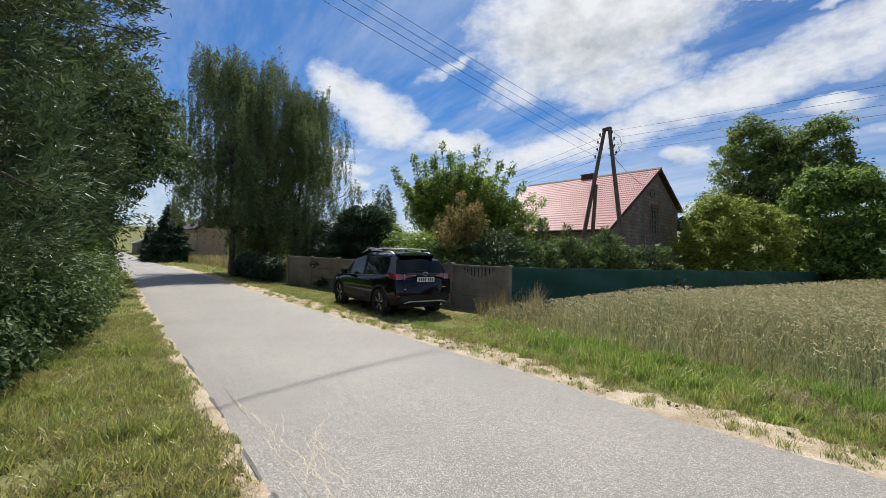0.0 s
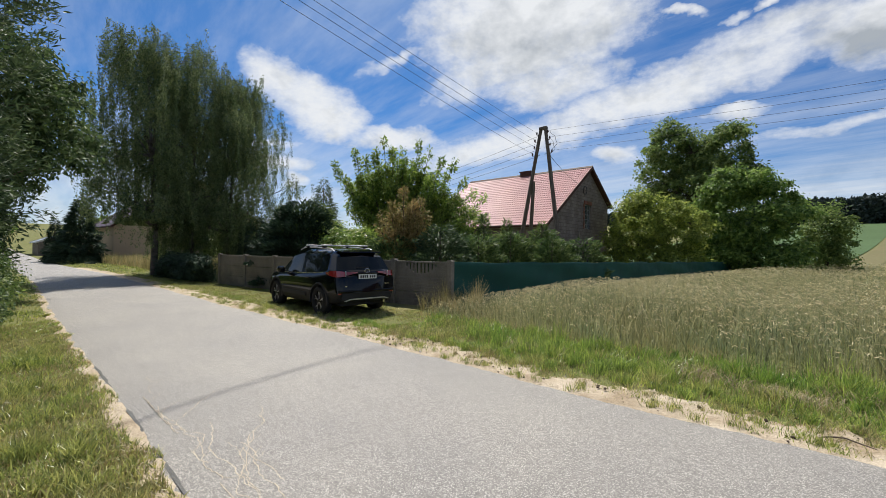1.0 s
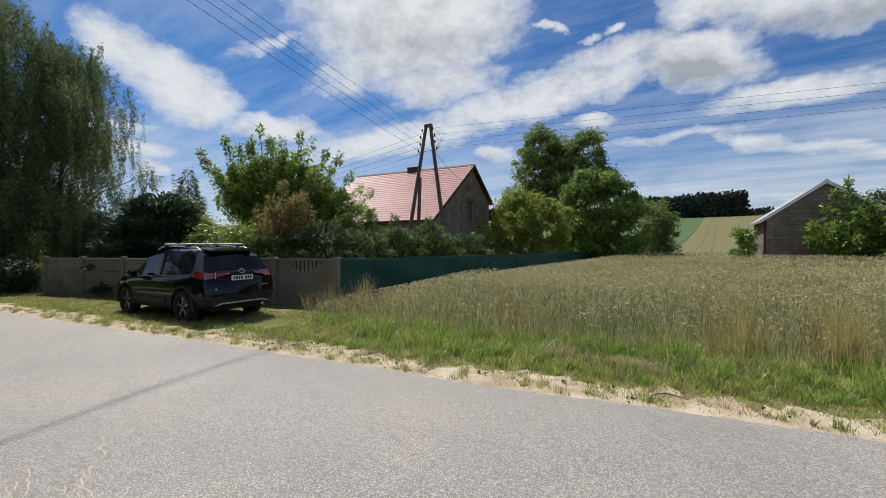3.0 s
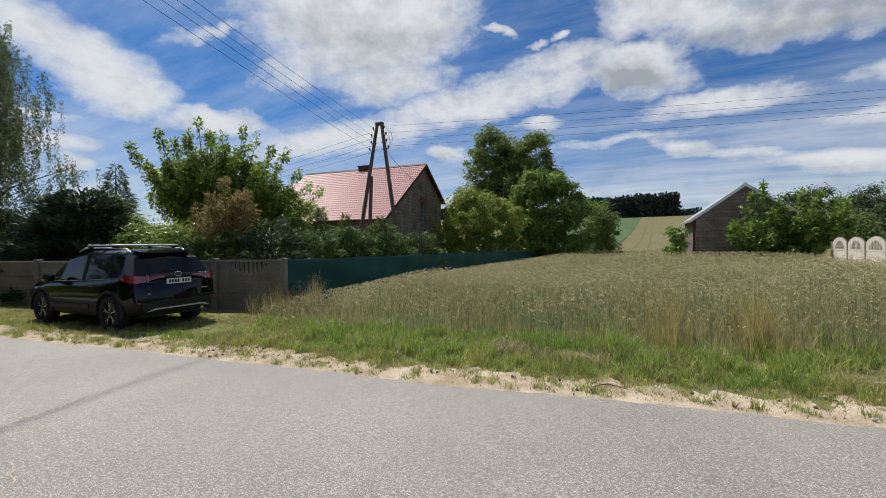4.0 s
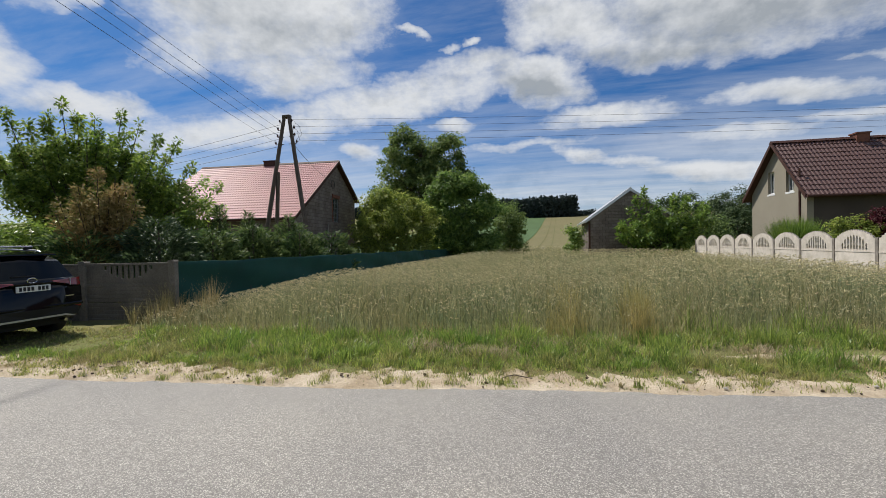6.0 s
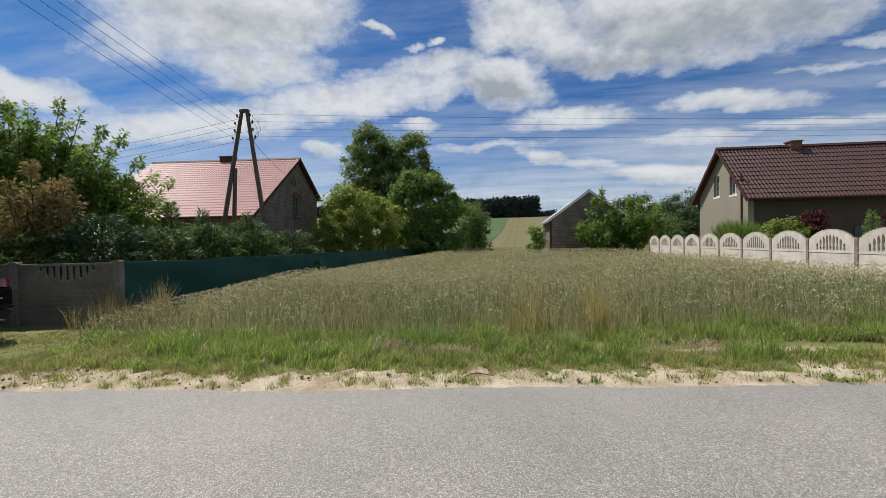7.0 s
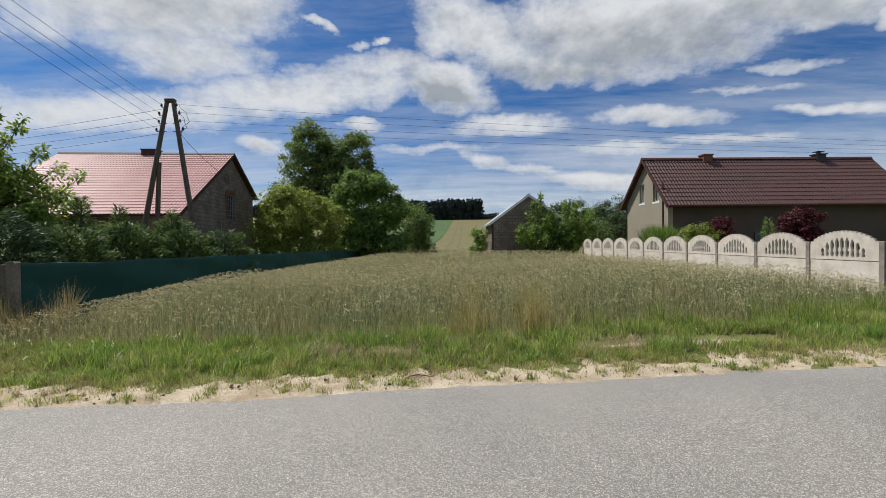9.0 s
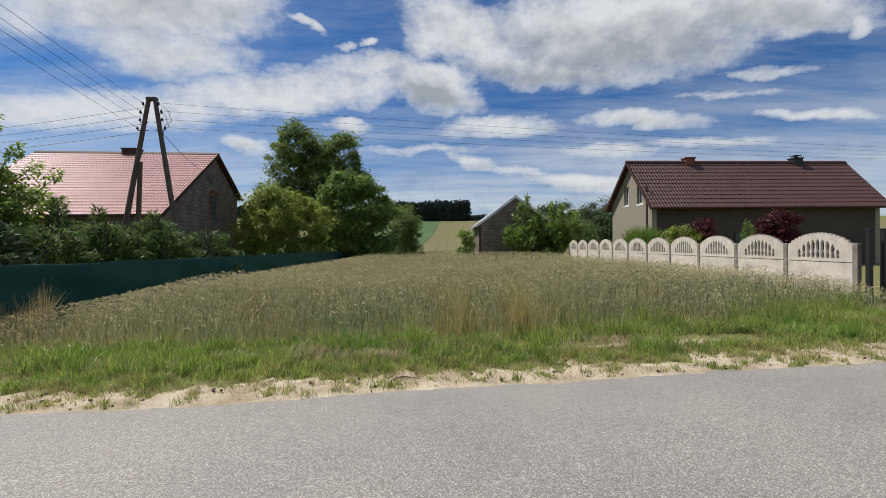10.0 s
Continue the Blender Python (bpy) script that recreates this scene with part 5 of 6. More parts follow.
def ring(x):
    r = np.stack([[np.interp(x, kx, ka[:, j, c]) for c in (0, 1)] for j in range(9)])
    for xw in AXLES:
        d = abs(x - xw)
        if d < 0.44:
            r[:3, 1] = np.maximum(r[:3, 1], WR + math.sqrt(0.44 ** 2 - d * d) * np.array([0.93, 0.95, 0.985]))
            r[2, 1] = min(r[2, 1], 0.80)
    return r


stations = np.unique(np.round(np.concatenate([np.arange(-0.9, 3.56, 0.075), [-0.9, 3.55], [x + d for x in AXLES for d in (-0.44, 0.44)]]), 3))
rings = [ring(x) for x in stations]
slant = np.array([0.06, -0.01, -0.04, 0.0, 0.05, 0.1, 0.3, 0.36, 0.38])   # the tail leans forward towards the roof


def at(i, j, side):
    x = stations[i]
    w = max(0.0, 1 - (x + 0.9) / 0.7) if x < -0.2 else 0.0
    y, z = rings[i][j]
    return (x + slant[j] * w, side * y, z)


def panel_set(name, quads, mat, label=""):
    """Joins quads, each four points, welded, as one part of the car."""
    bm = bmesh.new()
    cache = {}
    for q in quads:
        vs = []
        for p in q:
            k = tuple(round(c, 4) for c in p)
            if k not in cache:
                cache[k] = bm.verts.new(p)
            if cache[k] not in vs:
                vs.append(cache[k])
        if len(vs) >= 3:
            try:
                f = bm.faces.new(vs)
                f.smooth = True
            except ValueError:
                pass
    bmesh.ops.recalc_face_normals(bm, faces=bm.faces)
    return part(name, bm, mat, car, label)


body, lower, glass = [], [], {"side_window_front": [], "side_window_rear": [], "quarter_window": [], "windscreen": [], "rear_window": []}
for i in range(len(stations) - 1):
    xm = (stations[i] + stations[i + 1]) / 2
    for j in range(8):
        for side in (-1, 1):
            q = [at(i, j, side), at(i + 1, j, side), at(i + 1, j + 1, side), at(i, j + 1, side)]
            if j == 5 and -0.45 < xm < 2.2:
                which = "quarter_window" if xm < 0.0 else "side_window_rear" if xm < 0.86 else "side_window_front"
                if abs(xm - 0.9) < 0.05 or abs(xm - 0.02) < 0.04:
                    body.append(q)
                else:
                    glass[which].append((side, q))
            elif j in (6, 7) and 1.72 < xm < 2.3:
                glass["windscreen"].append((0, q))
            elif j <= 1:
                lower.append(q)
            else:
                body.append(q)
for j in range(8):
    for a, b in ((-1, -0.5), (-0.5, 0), (0, 0.5), (0.5, 1)):
        def back(jj, s):
            x, y, z = at(0, jj, 1)
            return (x - 0.07 * (1 - s * s), y * s, z)
        q = [back(j, a), back(j, b), back(j + 1, b), back(j + 1, a)]
        (lower if j <= 1 else glass["rear_window"] if j == 5 else body).append((0, q) if j == 5 else q)
        x0 = len(stations) - 1
        f = lambda jj, s: (at(x0, jj, 1)[0] + 0.06 * (1 - s * s), at(x0, jj, 1)[1] * s, at(x0, jj, 1)[2])
        body.append([f(j, a), f(j, b), f(j + 1, b), f(j + 1, a)])
panel_set("body", body, M_PAINT)
panel_set("lower_cladding", lower, M_PLASTIC, "black plastic lower body cladding")
for name, qs in glass.items():
    for side in ((0,) if name in ("windscreen", "rear_window") else (-1, 1)):
        panel_set(name, [q for s, q in qs if s == side], M_CARGLASS)
part("underbody", boxed(-0.7, 3.3, -0.6, 0.6, 0.25, 0.85), M_PLASTIC, car)
for side in (-1, 1):
    for xw in AXLES:
        bm = bmesh.new()
        n = 18
        for k in range(n):
            a0, a1 = math.pi * (k / n) * 1.1 - 0.16, math.pi * ((k + 1) / n) * 1.1 - 0.16
            o, h = [], []
            for a in (a0, a1):
                for r in (0.425, 0.472):
                    for y in (0.86, 0.912 - 0.014 * (r > 0.45)):
                        o.append(bm.verts.new((xw + r * math.cos(a), side * y, WR + r * math.sin(a))))
            for f in ((1, 3, 7, 5), (0, 1, 5, 4), (2, 3, 7, 6)):
                bm.faces.new([o[m] for m in f])
        bmesh.ops.remove_doubles(bm, verts=bm.verts, dist=0.001)
        bmesh.ops.recalc_face_normals(bm, faces=bm.faces)
        part("wheel_arch", bm, M_PLASTIC, car)
        # wheel
        wheel = new("wheel")
        wheel.parent = car
        wheel.location = (xw, side * 0.79, WR)
        prof = [(0.24, -0.11), (0.31, -0.12), (0.345, -0.095), (WR, -0.05), (WR, 0.05), (0.345, 0.095), (0.31, 0.12), (0.245, 0.105)]
        bm = bmesh.new()
        seg = 36
        vs = [[bm.verts.new((r * math.cos(2 * math.pi * k / seg), y, r * math.sin(2 * math.pi * k / seg))) for r, y in prof] for k in range(seg)]
        for k in range(seg):
            for m in range(len(prof)):
                f = bm.faces.new((vs[k][m], vs[(k + 1) % seg][m], vs[(k + 1) % seg][(m + 1) % len(prof)], vs[k][(m + 1) % len(prof)]))
                f.smooth = True
        bmesh.ops.recalc_face_normals(bm, faces=bm.faces)
        part("tyre", bm, M_TYRE, wheel)
        bm = bmesh.new()
        rod(bm, (0, side * -0.1, 0), (0, side * 0.03, 0), 0.25, 0.25, 28)
        rod(bm, (0, side * 0.03, 0), (0, side * 0.085, 0), 0.05, 0.045, 14)
        part("rim", bm, M_RIMDARK, wheel)
        for k in range(5):
            a = 2 * math.pi * k / 5 + 0.3
            bm = bmesh.new()
            hub, knee = (0.045, a), (0.135, a)
            for (r0, a0), (r1, a1), w0, w1 in ((hub, knee, 0.011, 0.008), (knee, (0.243, a - 0.2), 0.008, 0.007), (knee, (0.243, a + 0.2), 0.008, 0.007)):
                p, q = Vector((r0 * math.cos(a0), side * 0.084, r0 * math.sin(a0))), Vector((r1 * math.cos(a1), side * 0.078, r1 * math.sin(a1)))
                w = (q - p).cross(Vector((0, 1, 0))).normalized()
                up = Vector((0, side * 0.014, 0))
                c8 = [bm.verts.new(v) for v in (p - w * w0, p + w * w0, q + w * w1, q - w * w1, p - w * w0 - up, p + w * w0 - up, q + w * w1 - up, q - w * w1 - up)]
                for f in ((0, 1, 2, 3), (4, 5, 6, 7), (0, 1, 5, 4), (1, 2, 6, 5), (2, 3, 7, 6), (3, 0, 4, 7)):
                    bm.faces.new([c8[m] for m in f])
            bmesh.ops.recalc_face_normals(bm, faces=bm.faces)
            part("spoke", bm, M_ALLOY, wheel, "bright machined forked spoke")
    # tail lamps wrap round the corner
    def lamp_shell(plan):
        """A lens between a lower and an upper line: (x, y, low, high) round its plan."""
        bm = bmesh.new()
        lo = [bm.verts.new((x, side * y, a)) for x, y, a, b in plan]
        hi = [bm.verts.new((x + 0.02, side * y, b)) for x, y, a, b in plan]
        bm.faces.new(lo)
        bm.faces.new(hi)
        for m in range(len(plan)):
            bm.faces.new((lo[m], lo[(m + 1) % len(plan)], hi[(m + 1) % len(plan)], hi[m]))
        bmesh.ops.recalc_face_normals(bm, faces=bm.faces)
        return bm
    lamp = part("tail_lamp", lamp_shell([(-0.955, 0.62, 1.0, 1.11), (-0.938, 0.74, 0.985, 1.125), (-0.90, 0.825, 0.98, 1.135), (-0.82, 0.875, 0.99, 1.13), (-0.68, 0.897, 1.02, 1.11), (-0.5, 0.9, 1.065, 1.08),
                                         (-0.5, 0.86, 1.065, 1.08), (-0.8, 0.82, 1.0, 1.12), (-0.86, 0.62, 1.0, 1.11)]), M_LAMP, car, "red wrap-round tail lamp")
    part("lamp_lens", lamp_shell([(-0.995, 0.3, 1.075, 1.1), (-0.975, 0.5, 1.04, 1.107), (-0.957, 0.615, 1.005, 1.11), (-0.88, 0.615, 1.005, 1.11), (-0.9, 0.3, 1.075, 1.1)]), M_LAMPCLEAR, lamp)
    part("lamp_rim", boxed(-0.962, -0.93, *sorted((side * 0.6, side * 0.616)), 0.985, 1.125, bevel=0.004), M_ALLOY, lamp, "pale upright bar in the lamp")
    part("reflector", boxed(-0.955, -0.90, *sorted((side * 0.64, side * 0.80)), 0.56, 0.60, bevel=0.008), M_LAMP, car)
    # mirror, handles, trim lines, rails
    mir = part("mirror", boxed(1.78, 1.95, *sorted((side * 0.92, side * 1.12)), 0.98, 1.15, bevel=0.055), M_PAINT, car)
    part("mirror_stalk", boxed(1.84, 1.92, *sorted((side * 0.84, side * 0.95)), 1.0, 1.04), M_PLASTIC, mir)
    for x in (0.35, 1.3):
        part("door_handle", boxed(x, x + 0.2, *sorted((side * 0.895, side * 0.925)), 0.9, 0.93, bevel=0.008), M_PAINT, car)
    bm = bmesh.new()
    tube(bm, [Vector((-0.42, side * 0.845, 1.075)), Vector((0.2, side * 0.85, 1.045)), Vector((1.1, side * 0.85, 1.005)), Vector((2.0, side * 0.845, 0.985))], [0.008] * 4, 6)
    part("window_trim", bm, M_CHROME, car, "bright trim line under the side windows")
    part("side_moulding", boxed(0.55, 2.05, *sorted((side * 0.895, side * 0.918)), 0.42, 0.52, bevel=0.01), M_PLASTIC, car)
    bm = bmesh.new()
    tube(bm, [Vector((-0.35, side * 0.58, 1.6)), Vector((-0.2, side * 0.58, 1.665)), Vector((0.6, side * 0.6, 1.70)), Vector((1.25, side * 0.6, 1.695)), Vector((1.5, side * 0.6, 1.62))], [0.012, 0.016, 0.016, 0.016, 0.012], 8)
    part("roof_rail", bm, M_ALLOY, car, "silver roof rail")
    rod_bm = bmesh.new()
    rod(rod_bm, (-0.86, side * 0.5, 0.34), (-0.98, side * 0.5, 0.34), 0.035)
    part("exhaust_tip", rod_bm, M_CHROME, car) if side < 0 else rod_bm.free()
for x in (0.1, 1.0):
    bar = part("roof_bar", boxed(x - 0.035, x + 0.035, -0.68, 0.68, 1.735, 1.765, bevel=0.01), M_ALLOY, car, "silver roof cross bar")
    for side in (-1, 1):
        part("bar_foot", boxed(x - 0.05, x + 0.05, *sorted((side * 0.56, side * 0.66)), 1.68, 1.735, bevel=0.01), M_PLASTIC, bar)
bm = bmesh.new()
prism(bm, [(-0.68, 1.575), (-0.665, 1.6), (-0.35, 1.645), (-0.35, 1.615), (-0.6, 1.57)], -0.57, 0.57)
part("roof_spoiler", bm, M_PAINT, car)
part("rear_wiper", boxed(-0.84, -0.80, -0.12, 0.24, 1.19, 1.215, bevel=0.006), M_PLASTIC, car)
part("bumper_step", boxed(-1.0, -0.80, -0.8, 0.8, 0.60, 0.66, bevel=0.02), M_PAINT, car)
part("bumper_cover", boxed(-0.985, -0.80, -0.72, 0.72, 0.42, 0.58, bevel=0.02), M_PLASTIC, car)
bm = bmesh.new()
prism(bm, [(-0.66, 0.40), (-0.5, 0.455), (0.5, 0.455), (0.66, 0.40), (0.6, 0.40), (0.48, 0.425), (-0.48, 0.425), (-0.6, 0.40)], -1.0, -0.97, "x")
part("skid_strip", bm, M_ALLOY, car, "silver skid strip under the bumper")
plate = part("number_plate", boxed(-0.985, -0.965, -0.26, 0.26, 0.93, 1.04, bevel=0.004), M_PLATE, car, "white number plate with dark bars")
for k, y in enumerate((-0.2, -0.14, -0.08, 0.02, 0.08, 0.14, 0.2)):
    part("plate_bar", boxed(-0.99, -0.984, y - 0.02, y + 0.02, 0.95, 1.02), M_PLATEBAR, plate)
part("plate_hood", boxed(-0.99, -0.9, -0.34, 0.34, 1.05, 1.085, bevel=0.01), M_PAINT, car)
bm = bmesh.new()
for k in range(16):
    a0, a1 = 2 * math.pi * k / 16, 2 * math.pi * (k + 1) / 16
    rod(bm, (-0.945, 0.075 * math.cos(a0), 1.125 + 0.045 * math.sin(a0)), (-0.945, 0.075 * math.cos(a1), 1.125 + 0.045 * math.sin(a1)), 0.009, seg=5)
part("badge", bm, M_CHROME, car, "plain oval chrome badge")
part("letter_bar", boxed(-0.955, -0.945, 0.42, 0.62, 0.74, 0.765), M_CHROME, car, "small chrome bar")
part("letter_bar", boxed(-0.955, -0.945, -0.66, -0.5, 0.78, 0.8), M_CHROME, car, "small chrome bar")

# ---- grain, grass and weeds ----


def on_land(x, y, lift=0.0):
    return np.stack([x, y, land(x, y) + lift], 1)


def edge_of_grain(x):
    return road_right(x) + 2.1 + 0.45 * lerp_noise(x, 0 * x, 1.3, 2) + 0.012 * x * x * 0.3


def pick(n, x0, x1, y0, y1, keep):
    x, y = rng.uniform(x0, x1, n), rng.uniform(y0, y1, n)
    k = keep(x, y)
    return x[k], y[k]


stalks = [], []
for n, y0, y1, x0, x1 in ((15000, 6.2, 10.5, -8.0, 10.2), (13000, 10.5, 18, -8.1, 10.2), (10000, 18, 34, -8.1, 10.2), (7000, 34, 62, -9, 24)):
    x, y = pick(n, x0, x1, y0, y1, lambda x, y: (y > edge_of_grain(x) + 0.5 * rng.random(len(x))) & ~((x > 2.6) & (y > 35.5) & (y < 46)))
    stalks[0].append(x)
    stalks[1].append(y)
sx, sy = np.concatenate(stalks[0]), np.concatenate(stalks[1])
deep = np.clip((sy - edge_of_grain(sx)) / 1.6, 0, 1)
sideways = np.clip((10.3 - sx) / 2.2, 0, 1)
tall = (0.42 + 0.42 * deep) * (0.55 + 0.45 * sideways) * np.clip(0.42 + (sx + 8.2) / 5.5, 0.42, 1.0) * (1 + 0.1 * lerp_noise(sx, sy, 0.55, 3)) * rng.uniform(0.72, 1.12, len(sx))
far = np.clip((sy - 10) / 30, 0, 1)
P = on_land(sx, sy)
grain = thing("grain_field", pose(0, 8, 0), "ripening grain crop with nodding pale ears", "crop", kind="stuff")
inv = np.array([0, 8, 0])
blade_mesh("stalk", P - inv, tall, 0.006 + 0.012 * far, np.abs(rng.normal(0, 0.13, len(P))), L_GRAIN, grain, bend=0.15)
leafy = rng.random(len(P)) < np.where(sy < 10.5, 1.0, 0.55)
B, hb = P[leafy], tall[leafy]
base = B + np.array([0, 0, 1.0]) * (hb * rng.uniform(0.1, 0.55, len(B)))[:, None]
blade_mesh("stalk_leaf", base - inv, hb * rng.uniform(0.3, 0.55, len(B)), 0.014 + 0.03 * far[leafy], rng.uniform(0.3, 0.9, len(B)), L_GRAIN, grain, bend=0.5)
head = P + np.array([0, 0, 1.0]) * (tall * 0.97)[:, None] + rng.normal(0, 0.03, (len(P), 3)) * np.array([1, 1, 0])
bear = rng.uniform(0, 2 * math.pi, len(P)) * 0.55 - 0.6
D = np.stack([np.cos(bear), np.sin(bear), rng.normal(0.35, 0.35, len(P))], 1)
D /= np.linalg.norm(D, axis=1, keepdims=True)
ln = rng.uniform(0.04, 0.085, len(P)) * (1 + 0.7 * far)
wd = (0.013 + 0.012 * far) * rng.uniform(0.8, 1.3, len(P))
leaf_mesh("ear", head - inv, D, spread(len(P)), ln, wd, L_EAR, grain)
nod = D * np.array([1, 1, 0]) * 0.8 + np.array([0, 0, -0.55])
nod /= np.linalg.norm(nod, axis=1, keepdims=True)
leaf_mesh("ear", head - inv + D * (ln * 0.85)[:, None], nod, spread(len(P)), ln * 0.9, wd, L_EAR, grain)

# verge between the sand and the grain
def verge(name, label, n, x0, x1, lo, hi, h0, h1, w, mat, keep=None, lean=0.75):
    x = rng.uniform(x0, x1, n)
    s = rng.random(n)
    tuft = rng.random(n) < 0.65
    who = rng.integers(0, max(1, n // 45), n)
    tx, ts = rng.uniform(x0, x1, n // 45 + 1), rng.random(n // 45 + 1)
    x = np.where(tuft, tx[who] + rng.normal(0, 0.035, n), x)
    s = np.where(tuft, np.clip(ts[who] + rng.normal(0, 0.03, n), 0, 1), s)
    y = lo(x) + (hi(x) - lo(x)) * s
    patch = lerp_noise(x, y, 2.3, 7) + 0.6 * lerp_noise(x, y, 6.1, 4)
    ok = patch > rng.uniform(-1.4, 0.15, n)
    if keep is not None:
        ok &= keep(x, y, s)
    x, y, s, patch = x[ok], y[ok], s[ok], patch[ok]
    h = (h0 + (h1 - h0) * s) * rng.uniform(0.5, 1.25, len(x)) * (1 + 0.35 * patch)
    g = blade_mesh(name, on_land(x, y), h, w * rng.uniform(0.7, 1.3, len(x)), np.abs(rng.normal(lean, 0.3, len(x))), mat)
    return tagged(g, label, "grass", kind="stuff")


outer = lambda x: road_right(x) + 0.55 + 0.2 * lerp_noise(x, 0 * x, 1.9, 5)
verge("verge_grass", "lush green grass in front of the grain", 46000, -7.4, 13, lambda x: outer(x) + 0.3 + 0.12 * np.clip(-x - 3, 0, 5), lambda x: edge_of_grain(x) + 0.35, 0.04, 0.22, 0.0135, L_LUSH,
      lambda x, y, s: ~((x > 1.8) & (x < 5.3) & (np.abs(y - 5.95 - 0.13 * x) < 0.36)))
verge("dry_verge_grass", "dry straw-coloured grass in the verge", 20000, -7.2, 13, lambda x: outer(x) - 0.15, lambda x: edge_of_grain(x) + 0.6, 0.05, 0.3, 0.006, L_DRY)
verge("sand_grass", "sparse tufts of grass in the sand", 34000, -24, 13, lambda x: road_right(x) + 0.04, lambda x: road_right(x) + 0.95, 0.06, 0.15, 0.007, L_GRASS,
      lambda x, y, s: lerp_noise(x, y, 4.3, 9) + 0.5 * lerp_noise(x, y, 11, 2) > -0.06, 0.7)
verge("mown_grass", "short worn grass under and round the car", 34000, -27, -5.6, lambda x: road_right(x) + 0.62 + 0.5 * np.clip(1 - np.abs(x + 9) / 5, 0, 1), lambda x: np.minimum(7.45 + 0.243 * (x + 8.38), edge_of_grain(x) + 0.9), 0.03, 0.06, 0.012, L_GRASS)
verge("mown_dry_grass", "short yellowed grass round the car", 24000, -27, -5.8, lambda x: road_right(x) + 0.6 + 0.45 * np.clip(1 - np.abs(x + 9) / 5, 0, 1), lambda x: np.minimum(7.5 + 0.243 * (x + 8.38), edge_of_grain(x) + 0.9), 0.02, 0.06, 0.012, L_DRY)
verge("fence_weeds", "tall dry weeds at the fence corner", 1500, -8.9, -7.4, lambda x: 6.7 + 0 * x, lambda x: 7.9 + 0 * x, 0.5, 0.8, 0.007, L_DRY, None, 0.25)
# near verge
near = lambda x: road_left(x) - 0.03 - 0.1 * lerp_noise(x, 0 * x, 3.1, 2)
verge("near_grass", "tufty green roadside grass", 64000, -12, -1.2, near, lambda x: road_left(x) - 2.7, 0.07, 0.18, 0.009, L_GRASS, None, 0.8)
verge("near_dry_grass", "yellowed dry blades among the roadside grass", 50000, -12, -1.2, near, lambda x: road_left(x) - 2.5, 0.06, 0.15, 0.0085, L_DRY, None, 0.8)
verge("near_grass_far", "tufty green roadside grass further along", 14000, -30, -12, near, lambda x: road_left(x) - 2.6, 0.06, 0.2, 0.02, L_GRASS, None, 0.6)
verge("near_tall_grass", "taller grass tufts by the bushes", 14000, -14, -3.0, lambda x: road_left(x) - 0.8, lambda x: road_left(x) - 2.2, 0.12, 0.3, 0.007, L_LUSH,
      lambda x, y, s: lerp_noise(x, y, 1.9, 3) > 0.15, 0.6)
verge("far_meadow", "tall pale meadow grass before the farmhouse", 9000, -52, -33, lambda x: road_right(x) + 3.0, lambda x: road_right(x) + 8.0, 0.8, 0.9, 0.03, L_DRY, None, 0.2)
verge("far_verge", "green roadside grass before the farmhouse", 8000, -60, -27, lambda x: road_right(x) + 0.3, lambda x: road_right(x) + 3.2, 0.08, 0.16, 0.03, L_GRASS)
for x0, x1, far_side in ((-0.1, 0.55, 2.4), (1.15, 1.6, 1.0)):
    verge("golden_weeds", "golden dry grass standing in the crop", 1000, x0, x1, lambda x: edge_of_grain(x) - 0.1, lambda x: edge_of_grain(x) + far_side, 0.5, 0.9, 0.007, L_GOLD, None, 0.2)
verge("tall_green_grass", "tall fresh green grass at the crop's edge", 5000, 2.2, 8.5, lambda x: edge_of_grain(x) - 0.35, lambda x: edge_of_grain(x) + 0.5, 0.3, 0.55, 0.008, L_LUSH,
      lambda x, y, s: lerp_noise(x, y, 1.7, 1) > 0.0, 0.35)
verge("tall_grass_clump", "tall fresh green grass clump before the crop", 3500, -4.5, 1.5, lambda x: edge_of_grain(x) - 0.3, lambda x: edge_of_grain(x) + 0.4, 0.25, 0.5, 0.008, L_LUSH,
      lambda x, y, s: lerp_noise(x, y, 1.9, 6) > 0.25, 0.35)
verge("sand_edge_grass", "thin dry grass where the verge meets the sand", 22000, -12, 13, lambda x: road_right(x) + 0.3, lambda x: road_right(x) + 1.2, 0.04, 0.09, 0.006, L_DRY, None, 0.8)
verge("sand_edge_green", "thin green grass where the verge meets the sand", 18000, -12, 13, lambda x: road_right(x) + 0.36, lambda x: road_right(x) + 1.25, 0.05, 0.1, 0.007, L_GRASS, None, 0.8)
verge("walker_grass", "short roadside grass beside the asphalt", 42000, -1.2, 9, near, lambda x: road_left(x) - 3.5, 0.05, 0.12, 0.008, L_GRASS, None, 0.8)
verge("bank_grass", "rough grass back from the road", 24000, -3, 9, lambda x: road_left(x) - 3.2, lambda x: road_left(x) - 9, 0.1, 0.2, 0.012, L_GRASS, None, 0.7)



def tufts(name, label, spots, per, mat, h0, h1, w, lean):
    """Separate grass tufts: blades springing from one root. spots: (x, y, radius)."""
    P, H = [], []
    for x, y, r in spots:
        n = int(per * rng.uniform(0.5, 1.3))
        q = rng.normal(0, 1, (n, 2)) * r * 0.5
        P.append(on_land(x + q[:, 0], y + q[:, 1], 0.01))
        H.append(rng.uniform(h0, h1, n) * rng.uniform(0.6, 1.2))
    P, H = np.concatenate(P), np.concatenate(H)
    g = blade_mesh(name, P, H, np.full(len(P), w) * rng.uniform(0.7, 1.3, len(P)), np.abs(rng.normal(lean, 0.3, len(P))), mat)
    return tagged(g, label, "grass", kind="stuff")


